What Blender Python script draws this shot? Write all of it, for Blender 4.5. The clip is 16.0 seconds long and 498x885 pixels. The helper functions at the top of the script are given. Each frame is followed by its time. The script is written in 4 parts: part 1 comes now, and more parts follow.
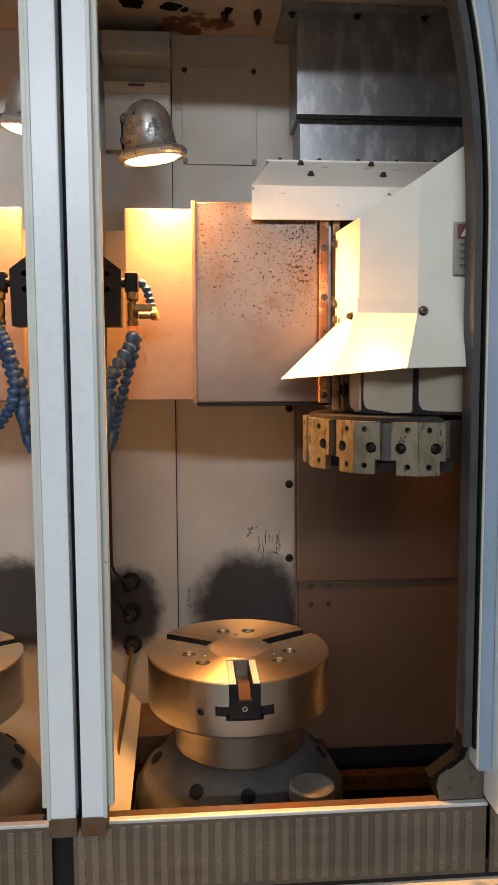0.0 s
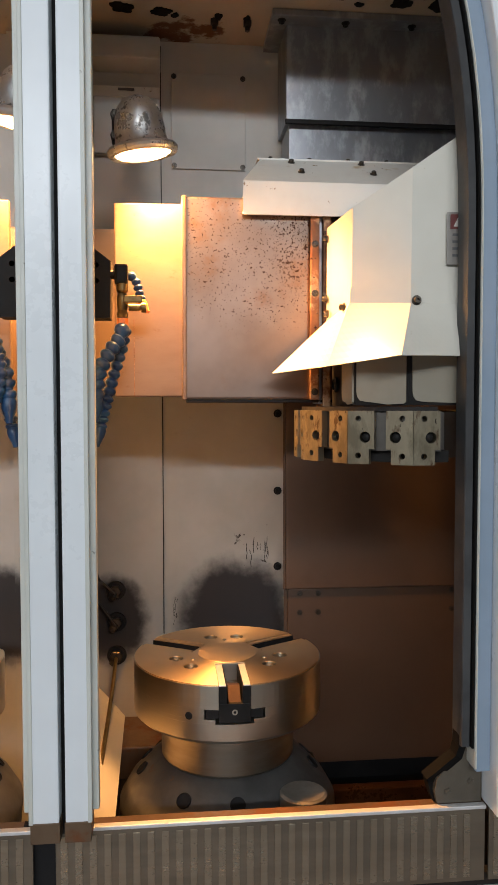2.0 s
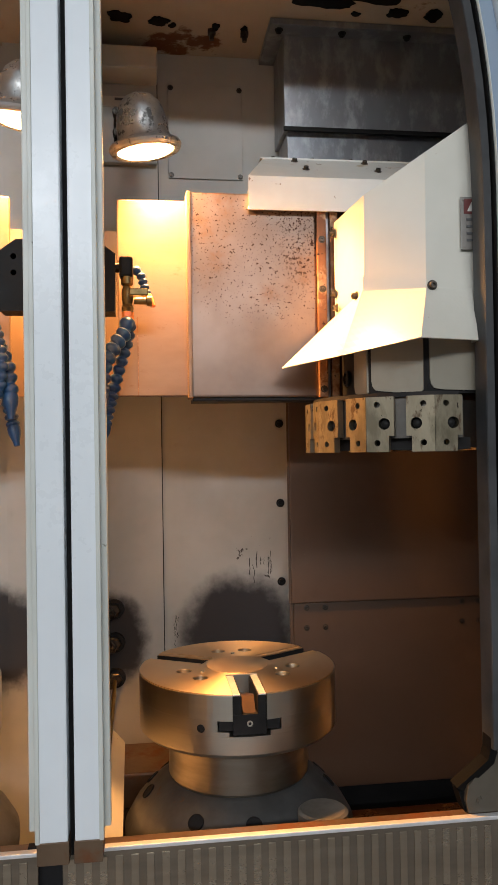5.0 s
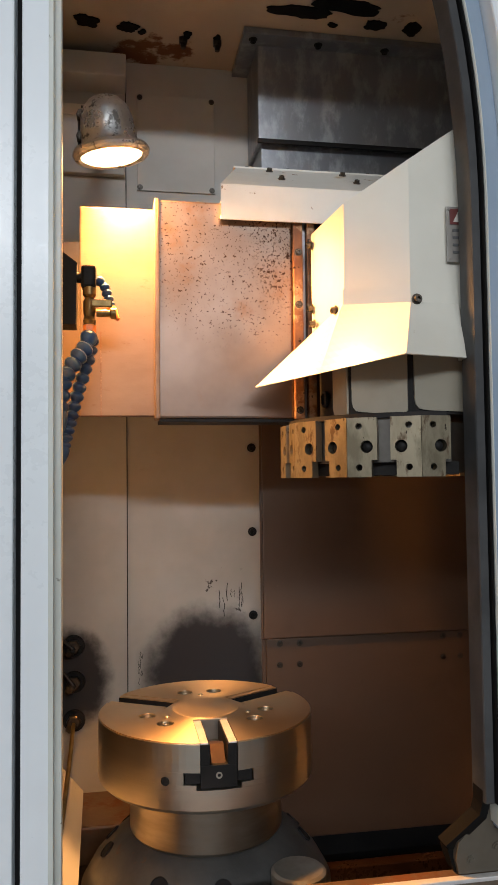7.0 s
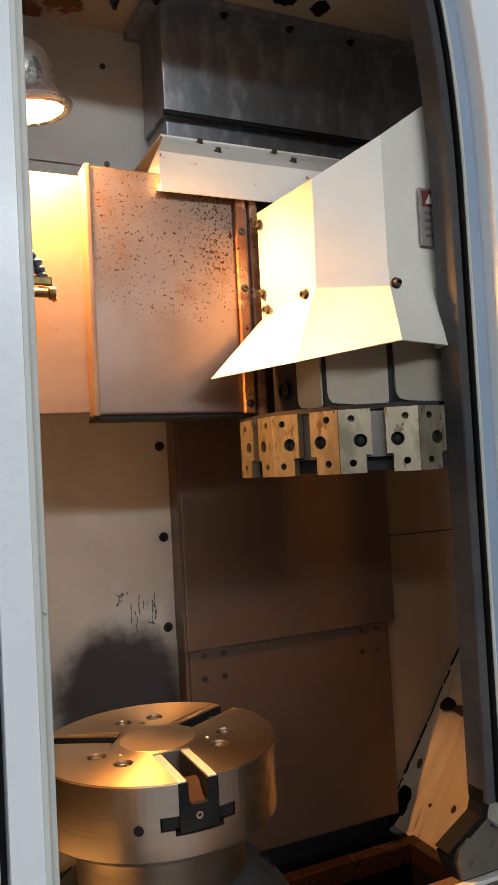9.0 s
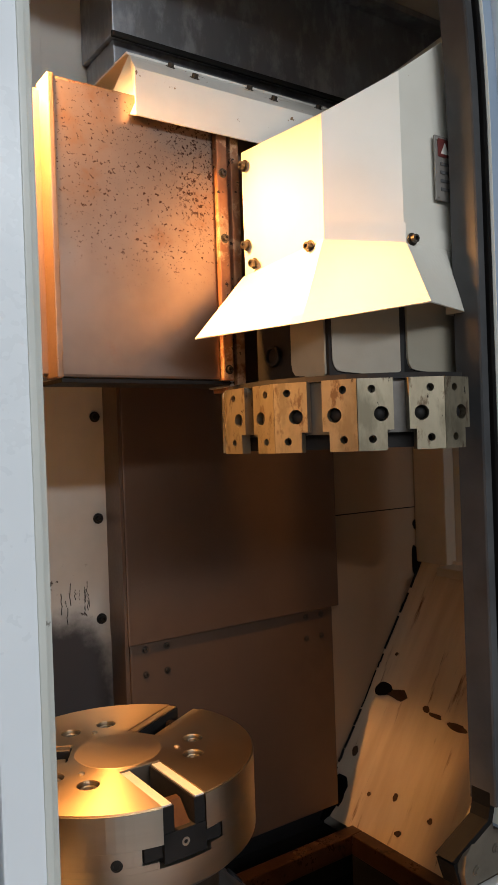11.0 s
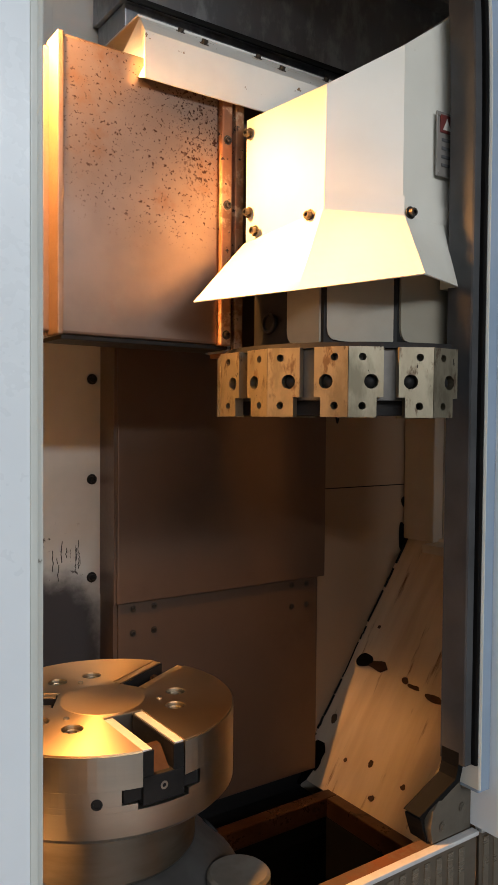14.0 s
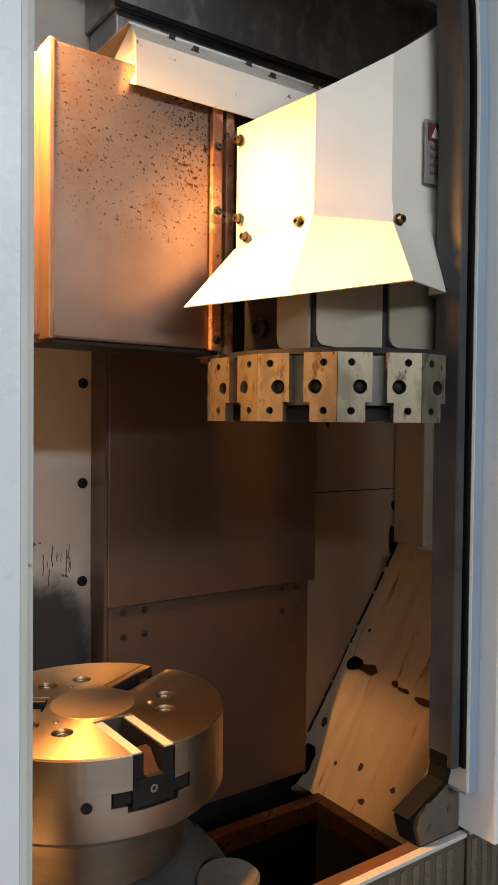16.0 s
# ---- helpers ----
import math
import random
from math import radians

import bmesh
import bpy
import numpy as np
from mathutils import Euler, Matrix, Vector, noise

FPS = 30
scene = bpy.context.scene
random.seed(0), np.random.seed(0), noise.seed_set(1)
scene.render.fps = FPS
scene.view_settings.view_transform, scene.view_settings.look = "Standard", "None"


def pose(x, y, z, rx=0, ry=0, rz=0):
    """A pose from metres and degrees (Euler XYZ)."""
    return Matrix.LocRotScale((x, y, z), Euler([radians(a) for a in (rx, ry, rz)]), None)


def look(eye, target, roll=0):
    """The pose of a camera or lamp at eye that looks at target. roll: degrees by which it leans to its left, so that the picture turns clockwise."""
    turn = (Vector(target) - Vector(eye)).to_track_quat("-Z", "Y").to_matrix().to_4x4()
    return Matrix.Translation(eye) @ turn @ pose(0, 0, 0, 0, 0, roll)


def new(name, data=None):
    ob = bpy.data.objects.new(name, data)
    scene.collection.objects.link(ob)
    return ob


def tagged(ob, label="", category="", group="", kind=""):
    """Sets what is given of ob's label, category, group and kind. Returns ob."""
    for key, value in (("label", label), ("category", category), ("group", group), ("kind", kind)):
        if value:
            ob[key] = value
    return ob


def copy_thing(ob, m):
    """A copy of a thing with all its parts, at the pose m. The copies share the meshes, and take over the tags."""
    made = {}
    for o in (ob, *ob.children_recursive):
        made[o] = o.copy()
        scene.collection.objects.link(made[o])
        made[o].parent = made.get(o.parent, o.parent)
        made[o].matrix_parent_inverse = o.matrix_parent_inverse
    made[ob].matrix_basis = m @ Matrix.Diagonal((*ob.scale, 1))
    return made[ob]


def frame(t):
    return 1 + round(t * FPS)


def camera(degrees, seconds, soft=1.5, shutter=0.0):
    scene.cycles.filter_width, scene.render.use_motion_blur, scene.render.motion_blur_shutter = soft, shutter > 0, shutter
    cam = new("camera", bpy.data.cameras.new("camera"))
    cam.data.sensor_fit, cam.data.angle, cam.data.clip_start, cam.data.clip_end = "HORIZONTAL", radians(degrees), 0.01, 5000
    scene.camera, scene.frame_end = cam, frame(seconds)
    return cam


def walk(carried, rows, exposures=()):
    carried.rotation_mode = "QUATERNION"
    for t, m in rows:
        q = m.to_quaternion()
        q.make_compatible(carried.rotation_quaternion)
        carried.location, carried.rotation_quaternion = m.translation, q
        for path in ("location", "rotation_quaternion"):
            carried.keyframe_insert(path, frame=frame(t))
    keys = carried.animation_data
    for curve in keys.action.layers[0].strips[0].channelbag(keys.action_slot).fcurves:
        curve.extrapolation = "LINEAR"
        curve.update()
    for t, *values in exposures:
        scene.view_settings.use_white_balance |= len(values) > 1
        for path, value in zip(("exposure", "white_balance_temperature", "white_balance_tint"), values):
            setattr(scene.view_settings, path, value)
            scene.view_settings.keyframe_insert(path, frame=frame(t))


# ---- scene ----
cam = camera(36.10, 16.0)
ROWS = [
    (0.0, 0.0000, -0.0237, 1.4565, -4.47, -5.19, 0.28),
    (0.5, -0.0090, -0.0211, 1.4456, -5.32, -4.75, 0.23),
    (1.0, -0.0123, -0.0196, 1.4322, -5.56, -4.14, 0.08),
    (1.5, -0.0155, -0.0160, 1.4196, -5.83, -3.51, 0.07),
    (2.0, -0.0124, -0.0075, 1.4024, -5.88, -2.76, 0.06),
    (2.5, -0.0125, -0.0015, 1.3896, -5.88, -2.17, 0.14),
    (3.0, -0.0191, 0.0046, 1.3755, -5.82, -1.46, 0.09),
    (5.5, -0.0551, 0.0396, 1.3311, -8.28, 1.12, 1.02),
    (6.0, -0.0558, 0.0494, 1.3349, -8.93, 1.59, 1.00),
    (6.5, -0.0502, 0.0761, 1.3336, -8.95, 2.30, 0.91),
    (7.0, -0.0434, 0.1069, 1.3308, -9.74, 2.71, 0.65),
    (7.5, -0.0498, 0.1335, 1.3304, -11.31, 2.53, 0.17),
    (8.0, -0.0932, 0.1676, 1.3328, -15.62, 2.18, 1.08),
    (8.5, -0.1566, 0.2020, 1.3375, -20.48, 2.19, 2.33),
    (11.0, -0.2626, 0.4076, 1.3448, -34.59, -0.21, 2.01),
    (11.5, -0.2846, 0.4012, 1.3398, -36.30, -1.63, 1.18),
    (12.0, -0.2772, 0.3895, 1.3298, -36.33, -2.14, -0.02),
    (12.5, -0.2701, 0.3893, 1.3316, -35.17, -2.28, -0.61),
    (13.0, -0.2689, 0.3925, 1.3286, -34.63, -1.84, -0.64),
    (13.5, -0.2706, 0.3914, 1.3277, -34.70, -1.76, -0.48),
    (14.0, -0.2700, 0.3893, 1.3281, -34.81, -1.73, -0.49),
    (14.5, -0.2741, 0.3855, 1.3268, -35.13, -1.43, -0.62),
    (15.0, -0.2738, 0.3811, 1.3332, -35.05, -1.57, -0.79),
    (15.5, -0.2744, 0.3825, 1.3341, -35.31, -1.60, -0.75),
    (16.0, -0.2711, 0.3844, 1.3292, -35.42, -1.46, -0.57),
]
EXPO, HALL, LAMPW, BEAM = 0.06, 150.0, 6.5, 76.0
walk(cam, [(t, pose(x, y, z, 90 + pitch, roll, yaw)) for t, x, y, z, yaw, pitch, roll in ROWS], [(0.0, EXPO), (16.0, EXPO)])

# ---- world and lights ----
world = bpy.data.worlds.new("world")
scene.world = world
world.use_nodes = True
world.node_tree.nodes["Background"].inputs[0].default_value = (0.55, 0.62, 0.72, 1)
world.node_tree.nodes["Background"].inputs[1].default_value = 0.15


def area(name, at, target, power, size, size_y, colour):
    d = bpy.data.lights.new(name, "AREA")
    d.shape, d.size, d.size_y, d.energy, d.color = "RECTANGLE", size, size_y, power, colour
    ob = new(name, d)
    ob.matrix_world = look(at, target)
    return ob


def spot(name, at, target, power, angle, radius, colour, blend=0.35):
    d = bpy.data.lights.new(name, "SPOT")
    d.energy, d.spot_size, d.spot_blend, d.shadow_soft_size, d.color = power, radians(angle), blend, radius, colour
    ob = new(name, d)
    ob.matrix_world = look(at, target)
    return ob


MIRROR_X = -0.168
LAMP = Vector((-0.0500, 1.150, 1.774))
LAMP_2 = Vector((-0.226, 1.150, 1.812))
WARM = (1.0, 0.53, 0.18)
BEAM_WARM = (1.0, 0.44, 0.12)
area("hall_tube_light", (-0.3, -4.7, 3.45), (0.1, 1.2, 1.3), HALL, 4.0, 0.20, (0.89, 0.94, 1.0))
# added fill from the left to brighten the chute; no known tube there
area("hall_tube_light_second", (-3.4, -4.5, 3.35), (0.5, 1.3, 1.0), HALL * 0.4, 2.2, 0.20, (0.90, 0.94, 1.0))
for at, side, tail in ((LAMP, 1, ""), (LAMP_2, -1, "_second")):
    # the reflector's beam and the spill round it
    src = at + Vector((0.010 * side, -0.026, -0.026))
    spot("work_lamp_beam" + tail, src, src + Vector((0.30 * side, 0.04, -0.93)), BEAM, 116, 0.040, BEAM_WARM, 0.5)
    spot("work_lamp_spill" + tail, src, src + Vector((0.25 * side, 0.05, -1.0)), LAMPW, 168, 0.036, WARM, 0.6)


# ---- materials ----
def surf(name, c1, c2, scale=12.0, rough=0.5, metal=0.0, bump=0.05, fine=180.0, stretch=(1, 1, 1), spots=(), spread=0.12, aniso=0.0):
    """Two tones mixed by noise, uneven gloss and fine relief; spots: (colour, scale, low, high, roughness[, window]) laid over."""
    m = bpy.data.materials.new(name)
    m.use_nodes = True
    nt = m.node_tree
    n, link = nt.nodes, nt.links.new
    b = n["Principled BSDF"]
    tc = n.new("ShaderNodeTexCoord")
    mp = n.new("ShaderNodeMapping")
    mp.inputs["Scale"].default_value = stretch
    geo = n.new("ShaderNodeNewGeometry")
    link(geo.outputs["Position"], mp.inputs["Vector"])

    def noise_tex(s, detail=4.0, r=0.6):
        t = n.new("ShaderNodeTexNoise")
        t.inputs["Scale"].default_value, t.inputs["Detail"].default_value, t.inputs["Roughness"].default_value = s, detail, r
        link(mp.outputs["Vector"], t.inputs["Vector"])
        return t.outputs["Fac"]

    def ramp(src, lo, hi):
        r = n.new("ShaderNodeMapRange")
        r.inputs[1].default_value, r.inputs[2].default_value = lo, hi
        r.interpolation_type = "SMOOTHSTEP"
        link(src, r.inputs[0])
        return r.outputs[0]

    def mix(fac, a, bb):
        x = n.new("ShaderNodeMix")
        x.data_type = "RGBA"
        link(fac, x.inputs[0])
        for s, v in ((x.inputs[6], a), (x.inputs[7], bb)):
            if isinstance(v, tuple):
                s.default_value = (*v, 1)
            else:
                link(v, s)
        return x.outputs[2]

    def math_node(op, a, bb):
        x = n.new("ShaderNodeMath")
        x.operation = op
        for s, v in ((x.inputs[0], a), (x.inputs[1], bb)):
            if isinstance(v, (int, float)):
                s.default_value = v
            else:
                link(v, s)
        return x.outputs[0]

    big, small = noise_tex(scale), noise_tex(fine, 2.0)
    col = mix(ramp(big, 0.32, 0.68), c1, c2)
    ro = math_node("ADD", math_node("MULTIPLY", math_node("SUBTRACT", big, 0.5), spread * 2), rough)
    ro = math_node("ADD", math_node("MULTIPLY", math_node("SUBTRACT", small, 0.5), spread), ro)
    for sp in spots:
        colour, s, lo, hi, r2 = sp[:5]
        fac = ramp(noise_tex(s, 5.0, 0.65), lo, hi)
        if len(sp) > 5:
            # a soft window: centre, half sizes, how ragged
            c, h, rag = sp[5]
            sep = n.new("ShaderNodeSeparateXYZ")
            link(geo.outputs["Position"], sep.inputs[0])
            d = None
            for k in range(3):
                if h[k] is None:
                    continue
                q = math_node("POWER", math_node("DIVIDE", math_node("SUBTRACT", sep.outputs[k], c[k]), h[k]), 2.0)
                d = q if d is None else math_node("ADD", d, q)
            d = math_node("ADD", d, math_node("MULTIPLY", math_node("SUBTRACT", noise_tex(28.0), 0.5), rag))
            w = math_node("SUBTRACT", 1.0, ramp(d, 0.45, 1.25))
            fac = math_node("MULTIPLY", fac, w)
        col = mix(fac, col, colour)
        x = n.new("ShaderNodeMix")
        link(fac, x.inputs[0])
        link(ro, x.inputs[2])
        x.inputs[3].default_value = r2
        ro = x.outputs[0]
    link(col, b.inputs["Base Color"])
    link(ro, b.inputs["Roughness"])
    b.inputs["Metallic"].default_value = metal
    if aniso:
        tg = n.new("ShaderNodeTangent")
        tg.direction_type, tg.axis = "RADIAL", "Z"
        link(tg.outputs[0], b.inputs["Tangent"])
        b.inputs["Anisotropic"].default_value, b.inputs["Anisotropic Rotation"].default_value = aniso, 0.25
    if bump:
        bp = n.new("ShaderNodeBump")
        bp.inputs["Strength"].default_value, bp.inputs["Distance"].default_value = bump, 0.002
        link(math_node("ADD", small, math_node("MULTIPLY", big, 1.5)), bp.inputs["Height"])
        link(bp.outputs[0], b.inputs["Normal"])
    return m


def glow(name, colour, strength):
    m = bpy.data.materials.new(name)
    m.use_nodes = True
    b = m.node_tree.nodes["Principled BSDF"]
    b.inputs["Emission Color"].default_value = (*colour, 1)
    b.inputs["Emission Strength"].default_value = strength
    return m


RUST = (0.16, 0.06, 0.022)
GRIME = (0.035, 0.027, 0.022)
M_POST = surf("white_door_paint", (0.78, 0.82, 0.84), (0.73, 0.765, 0.79), 5, 0.3, 0, 0.02, 90, spots=[((0.08, 0.07, 0.06), 60, 0.74, 0.78, 0.7)])
M_POST_SIDE = surf("ivory_edge_paint", (0.62, 0.63, 0.58), (0.55, 0.56, 0.51), 8, 0.4, 0, 0.03, 90, spots=[((0.1, 0.08, 0.05), 45, 0.68, 0.74, 0.7)])
M_BLUE = surf("blue_grey_paint", (0.27, 0.34, 0.43), (0.23, 0.30, 0.38), 6, 0.35, 0, 0.02)
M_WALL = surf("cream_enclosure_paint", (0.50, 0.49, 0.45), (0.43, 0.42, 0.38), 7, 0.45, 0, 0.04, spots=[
    # brown window at the right: warm lamp bounce painted into the wall colour
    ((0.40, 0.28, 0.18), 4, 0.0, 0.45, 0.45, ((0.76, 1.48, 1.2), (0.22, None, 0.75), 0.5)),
    ((0.30, 0.24, 0.18), 9, 0.66, 0.85, 0.55),
    ((0.035, 0.03, 0.03), 12, -0.3, 0.2, 0.75, ((0.115, 1.48, 0.975), (0.12, None, 0.135), 0.7)),
    ((0.035, 0.03, 0.028), 12, -0.3, 0.25, 0.75, ((-0.125, 1.45, 0.99), (0.07, None, 0.09), 0.9)),
    ((0.035, 0.03, 0.028), 12, -0.3, 0.25, 0.75, ((-0.36, 1.45, 1.0), (0.16, None, 0.10), 0.9)),
    ((0.05, 0.035, 0.03), 70, 0.62, 0.68, 0.75, ((0.15, 1.48, 1.12), (0.05, None, 0.06), 0.8))])
M_WALLR = surf("stained_cream_paint", (0.60, 0.54, 0.44), (0.50, 0.44, 0.35), 6, 0.5, 0, 0.05, spots=[(GRIME, 16, 0.66, 0.70, 0.8)])
M_CHUTE = surf("scuffed_chute_paint", (0.74, 0.62, 0.47), (0.62, 0.49, 0.35), 9, 0.42, 0, 0.08, stretch=(0.35, 2.6, 0.35), spots=[(RUST, 16, 0.58, 0.74, 0.6), (GRIME, 22, 0.68, 0.72, 0.8)])
M_CEIL = surf("rusting_ceiling_paint", (0.50, 0.42, 0.32), (0.42, 0.34, 0.25), 5, 0.55, 0, 0.1, spots=[(RUST, 8, 0.60, 0.66, 0.8)])
M_HOOD = surf("cream_white_sheet_paint", (0.74, 0.71, 0.62), (0.68, 0.65, 0.56), 6, 0.36, 0, 0.02, 120, spots=[((0.35, 0.22, 0.1), 50, 0.72, 0.76, 0.6)])
M_BARS = surf("chipped_white_sheet_paint", (0.72, 0.70, 0.64), (0.64, 0.61, 0.55), 9, 0.38, 0, 0.03, spots=[((0.22, 0.13, 0.06), 55, 0.66, 0.70, 0.7), ((0.5, 0.38, 0.22), 20, 0.6, 0.75, 0.5)])
M_STEEL_DK = surf("dull_steel_cover", (0.30, 0.31, 0.33), (0.24, 0.245, 0.26), 8, 0.42, 0.8, 0.05, stretch=(1, 1, 0.5), spots=[((0.43, 0.44, 0.46), 34, 0.45, 0.68, 0.48)])
M_PANEL_DK = surf("oily_brown_steel", (0.145, 0.097, 0.07), (0.115, 0.076, 0.055), 3, 0.42, 0.55, 0.03, spots=[((0.09, 0.06, 0.045), 5, 0.5, 0.85, 0.46), ((0.24, 0.16, 0.11), 120, 0.72, 0.76, 0.5)])
M_COPPER = surf("oil_stained_steel_box", (0.25, 0.185, 0.15), (0.19, 0.137, 0.108), 7, 0.42, 0.92, 0.05, spots=[
    ((0.2, 0.10, 0.05), 10, 0.55, 0.75, 0.5),
    ((0.07, 0.03, 0.018), 265, 0.60, 0.632, 0.8, ((0.15, 1.13, 1.66), (0.2, None, 0.15), 1.2)),
    ((0.06, 0.026, 0.016), 210, 0.55, 0.60, 0.8, ((0.185, 1.13, 1.67), (0.05, None, 0.10), 1.4))])
M_COPPER_L = surf("oil_stained_steel_panel", (0.27, 0.18, 0.125), (0.21, 0.135, 0.09), 6, 0.52, 0.85, 0.05, stretch=(0.6, 1, 1.6), spots=[((0.20, 0.10, 0.05), 60, 0.60, 0.85, 0.6), (RUST, 200, 0.68, 0.72, 0.7)])
M_RUSTSTRIP = surf("rusty_steel_strip", (0.30, 0.13, 0.055), (0.2, 0.08, 0.035), 25, 0.6, 0.3, 0.15, spots=[((0.45, 0.27, 0.15), 40, 0.5, 0.62, 0.5), ((0.03, 0.015, 0.01), 80, 0.6, 0.66, 0.9)])
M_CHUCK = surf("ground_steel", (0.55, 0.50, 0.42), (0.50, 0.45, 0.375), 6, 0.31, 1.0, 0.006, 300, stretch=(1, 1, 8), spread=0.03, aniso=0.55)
# plain steel top; the gold of both tones is lamp light put into colour
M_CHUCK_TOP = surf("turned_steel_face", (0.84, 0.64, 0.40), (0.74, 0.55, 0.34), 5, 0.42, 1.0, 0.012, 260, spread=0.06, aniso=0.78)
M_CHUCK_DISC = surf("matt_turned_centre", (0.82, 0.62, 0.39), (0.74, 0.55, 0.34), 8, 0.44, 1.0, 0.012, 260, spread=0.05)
M_NECK = surf("oily_turned_steel", (0.36, 0.31, 0.25), (0.26, 0.22, 0.17), 9, 0.36, 0.95, 0.02, stretch=(1, 1, 5), aniso=0.6)
M_BASE = surf("grey_cast_iron", (0.125, 0.124, 0.12), (0.08, 0.078, 0.075), 14, 0.45, 0.5, 0.12, spots=[((0.22, 0.11, 0.05), 16, 0.66, 0.76, 0.7)])
M_BLACK = surf("black_oxide_steel", (0.012, 0.0115, 0.011), (0.02, 0.018, 0.017), 20, 0.5, 0.0, 0.08)
M_RUBBER = surf("dark_rubber", (0.006, 0.006, 0.006), (0.004, 0.004, 0.004), 15, 0.7, 0, 0.06)
M_SEAL = surf("grey_rubber_seal", (0.075, 0.076, 0.077), (0.045, 0.046, 0.047), 10, 0.5, 0, 0.05)
M_BED = surf("oily_dark_bed", (0.010, 0.010, 0.010), (0.018, 0.015, 0.012), 12, 0.5, 0.0, 0.1, spots=[((0.05, 0.025, 0.012), 16, 0.62, 0.74, 0.6)])
# near-black fill: the shade inside pit, gaps and holes as a colour
M_SHADE = surf("void_shade_fill", (0.012, 0.012, 0.013), (0.018, 0.017, 0.017), 15, 0.7, 0.0, 0.05)
M_LACQUER = surf("oily_black_lacquer", (0.002, 0.002, 0.002), (0.004, 0.0035, 0.003), 30, 0.5, 0.0, 0.08)
for m_dark in (M_SHADE, M_BED, M_RUBBER, M_SEAL, M_BLACK, M_LACQUER):
    m_dark.node_tree.nodes["Principled BSDF"].inputs["Specular IOR Level"].default_value = 0.15
M_TURRET = surf("worn_tool_steel", (0.31, 0.265, 0.185), (0.20, 0.165, 0.11), 22, 0.40, 0.85, 0.06, stretch=(1, 1, 0.4), spots=[((0.10, 0.065, 0.04), 70, 0.54, 0.66, 0.6), ((0.16, 0.135, 0.09), 28, 0.48, 0.68, 0.5), ((0.03, 0.022, 0.016), 130, 0.66, 0.70, 0.7)])
M_TURRET_DK = surf("stained_turret_core", (0.15, 0.14, 0.125), (0.10, 0.09, 0.08), 14, 0.42, 0.8, 0.06)
M_CAST = surf("khaki_casting_paint", (0.34, 0.31, 0.24), (0.28, 0.25, 0.19), 10, 0.5, 0, 0.06, spots=[((0.03, 0.022, 0.016), 50, 0.68, 0.7, 0.8)])
M_ALU = surf("pitted_cast_aluminium", (0.66, 0.65, 0.63), (0.5, 0.49, 0.47), 32, 0.30, 0.85, 0.12, 140, spots=[((0.16, 0.15, 0.14), 60, 0.55, 0.66, 0.6)])
M_HOSE = surf("blue_plastic", (0.010, 0.055, 0.15), (0.007, 0.036, 0.10), 30, 0.42, 0, 0.04, spots=[((0.02, 0.02, 0.02), 45, 0.60, 0.7, 0.6)])
M_ORANGE = surf("orange_plastic", (0.75, 0.22, 0.04), (0.6, 0.16, 0.03), 30, 0.4, 0, 0.03)
M_BRASS = surf("oily_brass", (0.48, 0.34, 0.13), (0.33, 0.23, 0.09), 40, 0.33, 0.95, 0.06)
M_VALVE = surf("blackened_brass", (0.17, 0.115, 0.045), (0.10, 0.07, 0.03), 60, 0.35, 0.9, 0.06)
M_SILL = surf("brushed_stainless", (0.46, 0.395, 0.31), (0.36, 0.305, 0.235), 6, 0.30, 0.95, 0.03, stretch=(1, 1, 5))
M_SILL_DK = surf("brushed_stainless_dark_band", (0.30, 0.255, 0.20), (0.22, 0.185, 0.145), 6, 0.36, 0.9, 0.03, stretch=(1, 1, 5))
M_GUSSET = surf("oily_ivory_paint", (0.10, 0.085, 0.064), (0.06, 0.048, 0.034), 14, 0.45, 0, 0.08, spots=[((0.05, 0.05, 0.035), 16, 0.5, 0.68, 0.7)])
M_LEDGE = surf("rust_stained_ledge", (0.16, 0.105, 0.065), (0.11, 0.065, 0.036), 12, 0.42, 0.4, 0.08, spots=[(RUST, 18, 0.5, 0.65, 0.6)])
M_TRAY = surf("oily_rusty_frame", (0.12, 0.06, 0.034), (0.075, 0.036, 0.022), 14, 0.3, 0.5, 0.08, spots=[((0.03, 0.018, 0.012), 20, 0.58, 0.68, 0.4)])
# pale, half-metallic steel: reflected hall light put into the colour
M_GLINT = surf("steel_with_pale_glint", (0.80, 0.79, 0.78), (0.68, 0.67, 0.66), 40, 0.5, 0.55, 0.08, 900)
M_NUT = surf("oily_brown_nut", (0.11, 0.06, 0.03), (0.07, 0.035, 0.02), 30, 0.35, 0.5, 0.05)
M_CAP = surf("worn_cap_steel", (0.36, 0.34, 0.30), (0.24, 0.22, 0.19), 16, 0.5, 0.6, 0.06)
M_BOLT = surf("dark_screw_steel", (0.06, 0.052, 0.045), (0.1, 0.085, 0.07), 60, 0.4, 0.85, 0.05)
M_LABEL = surf("grey_label_plate", (0.28, 0.26, 0.23), (0.22, 0.20, 0.18), 20, 0.5, 0.3, 0.02)
M_RED = surf("faded_red_print", (0.15, 0.03, 0.025), (0.11, 0.022, 0.02), 30, 0.5, 0, 0.02)
M_WHITE = surf("white_print", (0.7, 0.68, 0.62), (0.62, 0.6, 0.55), 30, 0.5, 0, 0.02)
M_PRINT = surf("dark_print", (0.08, 0.08, 0.08), (0.1, 0.1, 0.1), 30, 0.6, 0, 0.02)
M_LENS = glow("lit_lamp_glass", (1.0, 0.70, 0.34), 12.0)
M_CONC = surf("shop_concrete", (0.3, 0.3, 0.29), (0.22, 0.22, 0.21), 3, 0.7, 0, 0.1)
